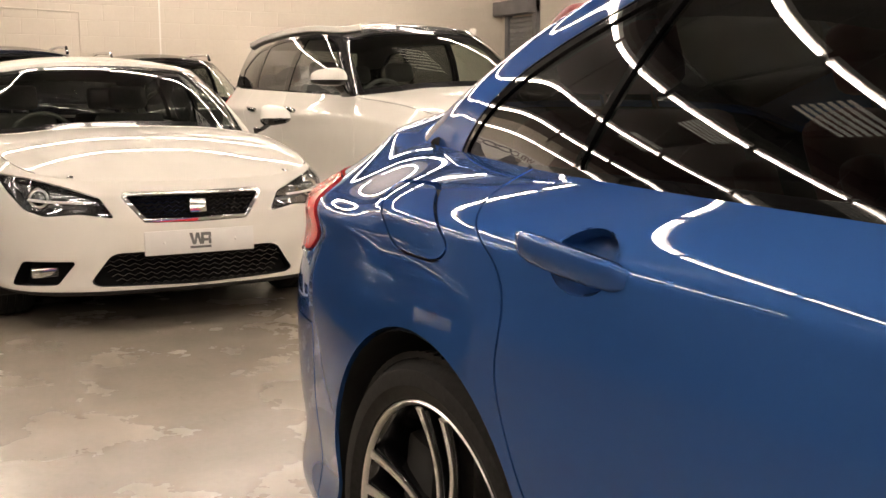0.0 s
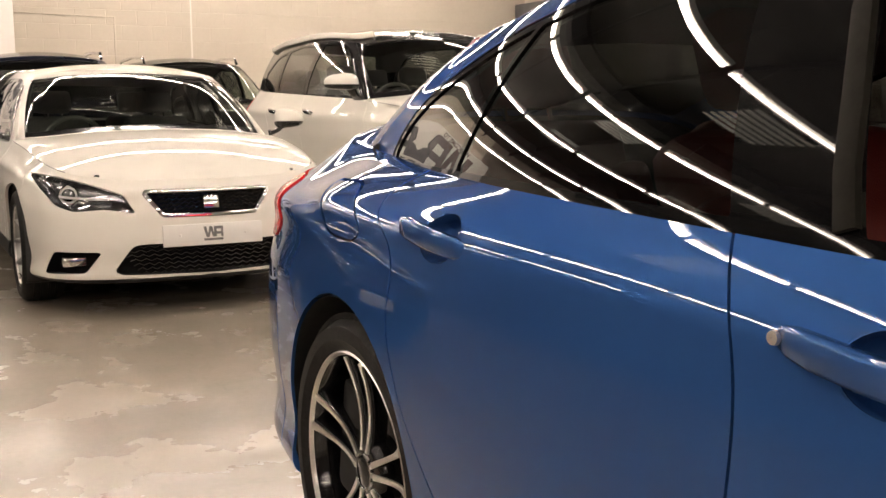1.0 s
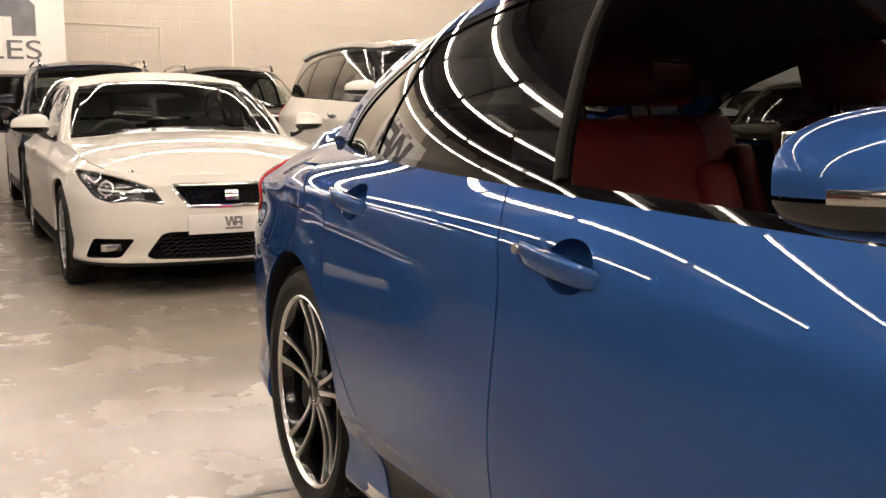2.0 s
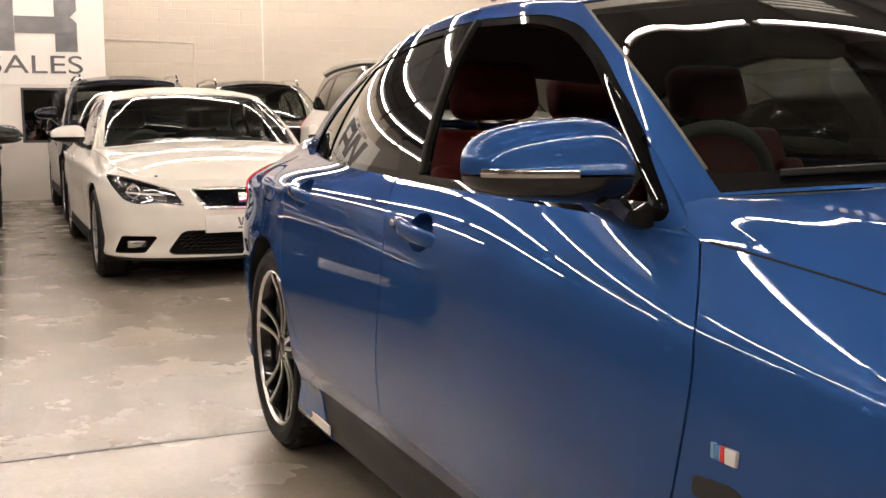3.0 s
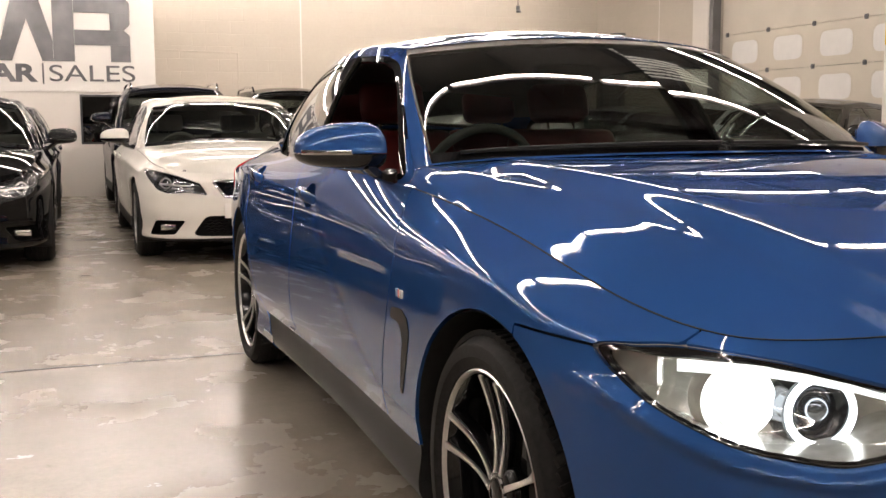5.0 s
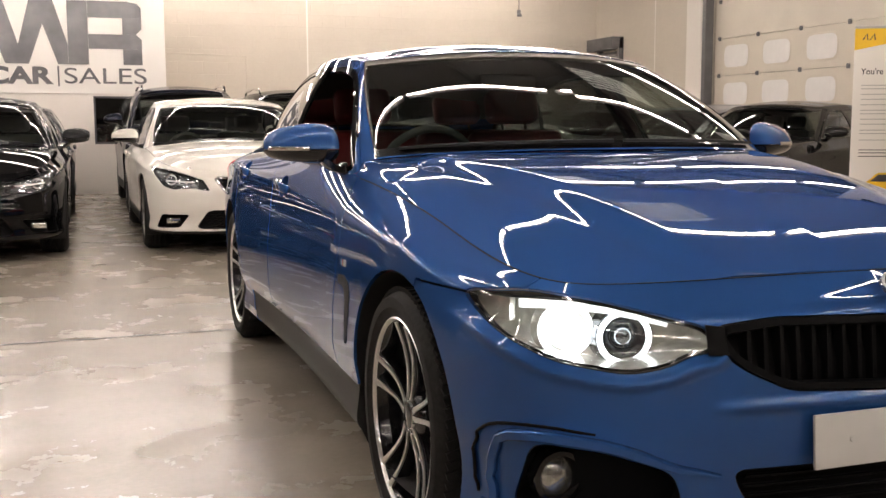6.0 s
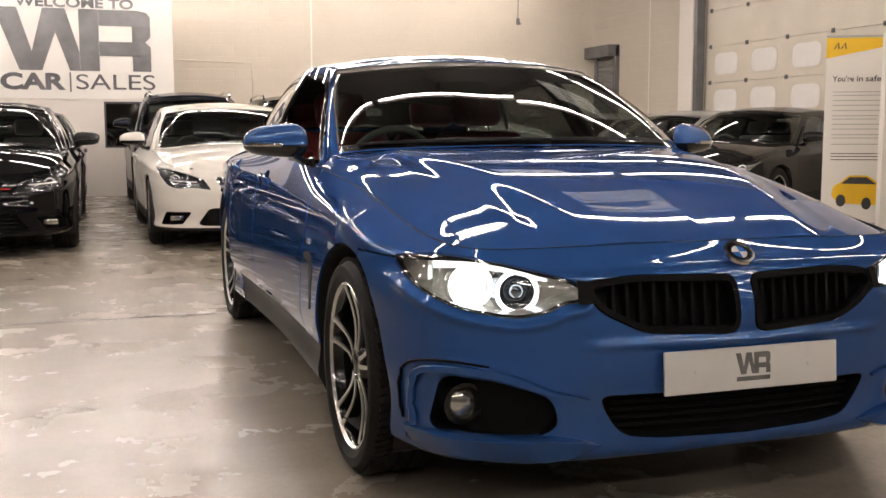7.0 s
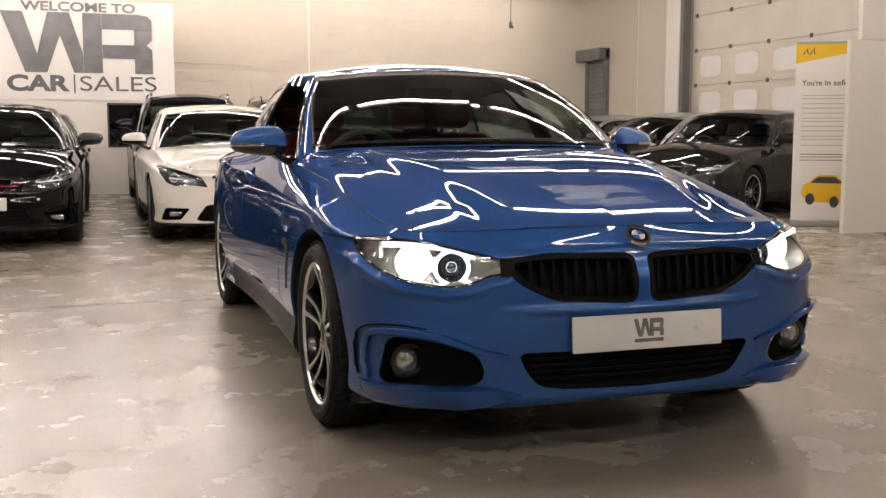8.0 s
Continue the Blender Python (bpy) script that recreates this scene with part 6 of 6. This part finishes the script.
def scaled_spec(d, sx, sy, sz, **change):
    out = dict(d)
    for k in ("line_a", "line_b", "line_c"):
        out[k] = [(z * sz, x * sx) for z, x in d[k]]
    out["gap_x"] = d["gap_x"] * sx
    out["dlo"] = [(x * sx, z * sz) for x, z in d["dlo"]]
    out["tail"] = [(x * sx, z * sz) for x, z in d["tail"]]
    out["pillars"] = [((a[0] * sz, a[1] * sx), (b[0] * sz, b[1] * sx), h) for a, b, h in d["pillars"]]
    out["front"] = [(k, [(y * sy, z * sz) for y, z in p]) for k, p in d["front"]]
    for k in ("mirror", "mirror_foot"):
        out[k] = (d[k][0] * sx, d[k][1] * sy, d[k][2] * sz)
    out["fog"] = (d["fog"][0] * sx, d["fog"][1] * sy, d["fog"][2] * sz, d["fog"][3])
    out.update(wheelbase=d["wheelbase"] * sx, half=d["half"] * sy, bumper_x=d["bumper_x"] * sx, rear_x=d["rear_x"] * sx, rear_z=d["rear_z"] * sz,
               handles=tuple(h * sx for h in d["handles"]), handle_z=d["handle_z"] * sz, dash_x=d["dash_x"] * sx, belt=d["belt"] * sz, seats=tuple(s * sx for s in d["seats"]),
               sill=d["sill"] * sz)
    out.update(change)
    return out


def plain_lamp(B, xs, ys, zs):
    """Lamp inside for a car with its lights off: a projector, a reflector bowl and a light strip."""
    def fill(ob, sd):
        for y, r in ((ys - 0.12, 0.030), (ys + 0.02, 0.034)):
            p, n = B.point("side", x=xs, y=y, z=zs)
            m = pose(p.x - 0.055, sd * p.y, p.z, 0, 0, sd * 20)
            part("projector", add_lathe(bmesh.new(), [(0.0005, 0.012), (r * 0.5, 0.008), (r * 0.85, -0.004), (r, -0.03)], 24, axis="x", m=m), M_BULBGLASS, ob)
            part("lamp_cup", add_lathe(bmesh.new(), [(r, 0.0), (r + 0.012, 0.006), (r + 0.02, -0.02)], 24, axis="x", m=m), M_CHROME, ob)
        bm = bmesh.new()
        pts = []
        for i in range(6):
            p, n = B.point("side", x=xs, y=ys - 0.17 + 0.055 * i, z=zs - 0.045 + 0.012 * i)
            pts.append((p.x - 0.02, sd * p.y, p.z))
        add_sweep(bm, pts, 0.014, 0.012)
        part("light_strip", bm, M_BADGEWHITE, ob)
    return fill


def mesh_grille(B, half, z0, z1, step=0.032):
    """Wavy bars and short uprights across an opening."""
    def fill(ob, sd, poly=None):
        n = int((z1 - z0) / step)
        for k in range(n + 1):
            z = z0 + (z1 - z0) * k / n
            w = half * (0.78 + 0.22 * k / n)
            bm = bmesh.new()
            pts = []
            for i in range(17):
                y = w * i / 16
                p, nn = B.point("side", x=0.8, y=y, z=z)
                pts.append((p.x - 0.022, sd * y, z + (0.006 if i % 2 else -0.006)))
            add_sweep(bm, pts, 0.012, 0.007)
            part("grille_bar", bm, M_GLOSSBLACK, ob)
    return fill


W_BODY = Body(**HATCH, nu=420, nv=64)
hatch = build_car("hatchback_car", pose(-7.03, -0.213, 0), W_BODY, M_WHITE, "glossy white hatchback parked nose-out with a dealer plate", dict(
    HATCH_SPEC, lamp=plain_lamp(W_BODY, 0.6, 0.63, 0.610), grille=mesh_grille(W_BODY, 0.32, 0.516, 0.634, 0.017), mesh=mesh_grille(W_BODY, 0.46, 0.225, 0.36, 0.02),
    grille_rim=M_CHROME, lip=0.20, plate=(0.835, 0, 0.413, 0.52, 0.111, 0)))
m = pose(0.805, 0, 0.575, 0, -12, 0)
part("nose_badge", box(-0.004, 0.012, -0.04, 0.04, -0.032, 0.032, 0.008), M_CHROME, hatch, "small chrome badge block").matrix_basis = m

G_BODY = Body(**HATCH, nu=360, nv=56)
gti = build_car("hatchback_car", pose(-7.0, -2.58, 0), G_BODY, M_BLACK, "glossy black hatchback parked nose-out with white plate", dict(
    HATCH_SPEC, lamp=plain_lamp(G_BODY, 0.6, 0.63, 0.610), grille=mesh_grille(G_BODY, 0.31, 0.53, 0.628), mesh=mesh_grille(G_BODY, 0.46, 0.225, 0.36),
    plate=(0.835, 0, 0.42, 0.52, 0.111, 0, False), wheel_style="dark"))
bm = bmesh.new()
add_sweep(bm, [(G_BODY.point("side", x=0.8, y=abs(q), z=0.575)[0].x + 0.004, q, 0.575) for q in [-0.36 + 0.06 * i for i in range(13)]], 0.008, 0.008)
part("red_trim_line", bm, M_BADGERED, gti, "thin red grille line")

S_BODY = Body(**scaled(HATCH, 0.98, 1.0, 1.2), nu=320, nv=48)
S_SPEC = scaled_spec(HATCH_SPEC, 0.98, 1.0, 1.2, lamp=plain_lamp(S_BODY, 0.6, 0.62, 0.76), grille=mesh_grille(S_BODY, 0.31, 0.64, 0.75), wheel_r=0.345, arch=0.385, rim=0.235, wheel_style="dark")
suv = build_car("crossover_car", pose(-11.3, -0.17, 0), S_BODY, M_DARKBLUE, "dark blue crossover with roof rails behind the white hatchback", S_SPEC)
suv2 = build_car("crossover_car", pose(-12.35, 1.62, 0), S_BODY, M_BLACK, "black crossover with roof rails near the back wall", S_SPEC)
for c in (suv, suv2):
    for sd in (1, -1):
        bm = bmesh.new()
        add_sweep(bm, [(-1.25, sd * 0.56, 1.555), (-1.32, sd * 0.56, 1.615), (-1.9, sd * 0.565, 1.64), (-2.6, sd * 0.56, 1.615), (-2.7, sd * 0.56, 1.55)], 0.03, 0.03)
        part("roof_rail", bm, M_CHROME, c, "slim roof rail")

V_BODY = Body(**scaled(HATCH, 1.18, 1.03, 1.27), nu=360, nv=56)
van = build_car("people_carrier", pose(-7.6, 2.43, 0), V_BODY, M_WHITE, "white people carrier with dark glass and roof rails", scaled_spec(
    HATCH_SPEC, 1.18, 1.03, 1.27, category="minivan", lamp=plain_lamp(V_BODY, 0.65, 0.62, 0.80), grille=mesh_grille(V_BODY, 0.31, 0.68, 0.79), wheel_r=0.33, arch=0.37, rim=0.22, handle_mat=M_CHROME, roof_paint=M_GLOSSBLACK))
for sd in (1, -1):
    edge = [V_BODY.R[i] for i in range(0, len(V_BODY.R), 6) if -3.7 < V_BODY.R[i][0] < -1.25 and V_BODY.R[i][1] > 0.5]
    rail = [Vector((p[0], sd * (p[1] + 0.008), p[2] + 0.012)) for p in edge]
    part("cant_rail", add_sweep(bmesh.new(), rail, 0.055, 0.05), M_WHITE, van, "white cant rail over the side windows")

R_BODY = Body(**HATCH, nu=320, nv=48)
R_SPEC = dict(HATCH_SPEC, lamp=plain_lamp(R_BODY, 0.6, 0.63, 0.610), grille=mesh_grille(R_BODY, 0.31, 0.53, 0.628), wheel_style="dark")
dark = build_car("hatchback_car", pose(-7.9, 5.55, 0, 0, 0, -60), R_BODY, M_GREY, "dark graphite hatchback parked across by the big door", R_SPEC)
silver = build_car("hatchback_car", pose(-10.6, 5.6, 0, 0, 0, -80), R_BODY, M_SILVER, "silver hatchback parked by the big door", R_SPEC)
rear_dark = build_car("hatchback_car", pose(-10.95, -2.53, 0), R_BODY, M_DARKBLUE, "dark blue hatchback parked behind the black one", R_SPEC)
silver2 = build_car("hatchback_car", pose(-13.2, 5.6, 0, 0, 0, -80), R_BODY, M_SILVER, "pale silver hatchback parked near the shutter", R_SPEC)

# the row parked tail-out across the aisle, seen only as shapes and streaks in the blue flank
for source, x in ((hatch, 4.6), (gti, 2.2), (hatch, -0.2), (gti, -2.6), (hatch, -5.0)):
    copy_thing(source, pose(x, -10.4, 0, 0, 0, -90))
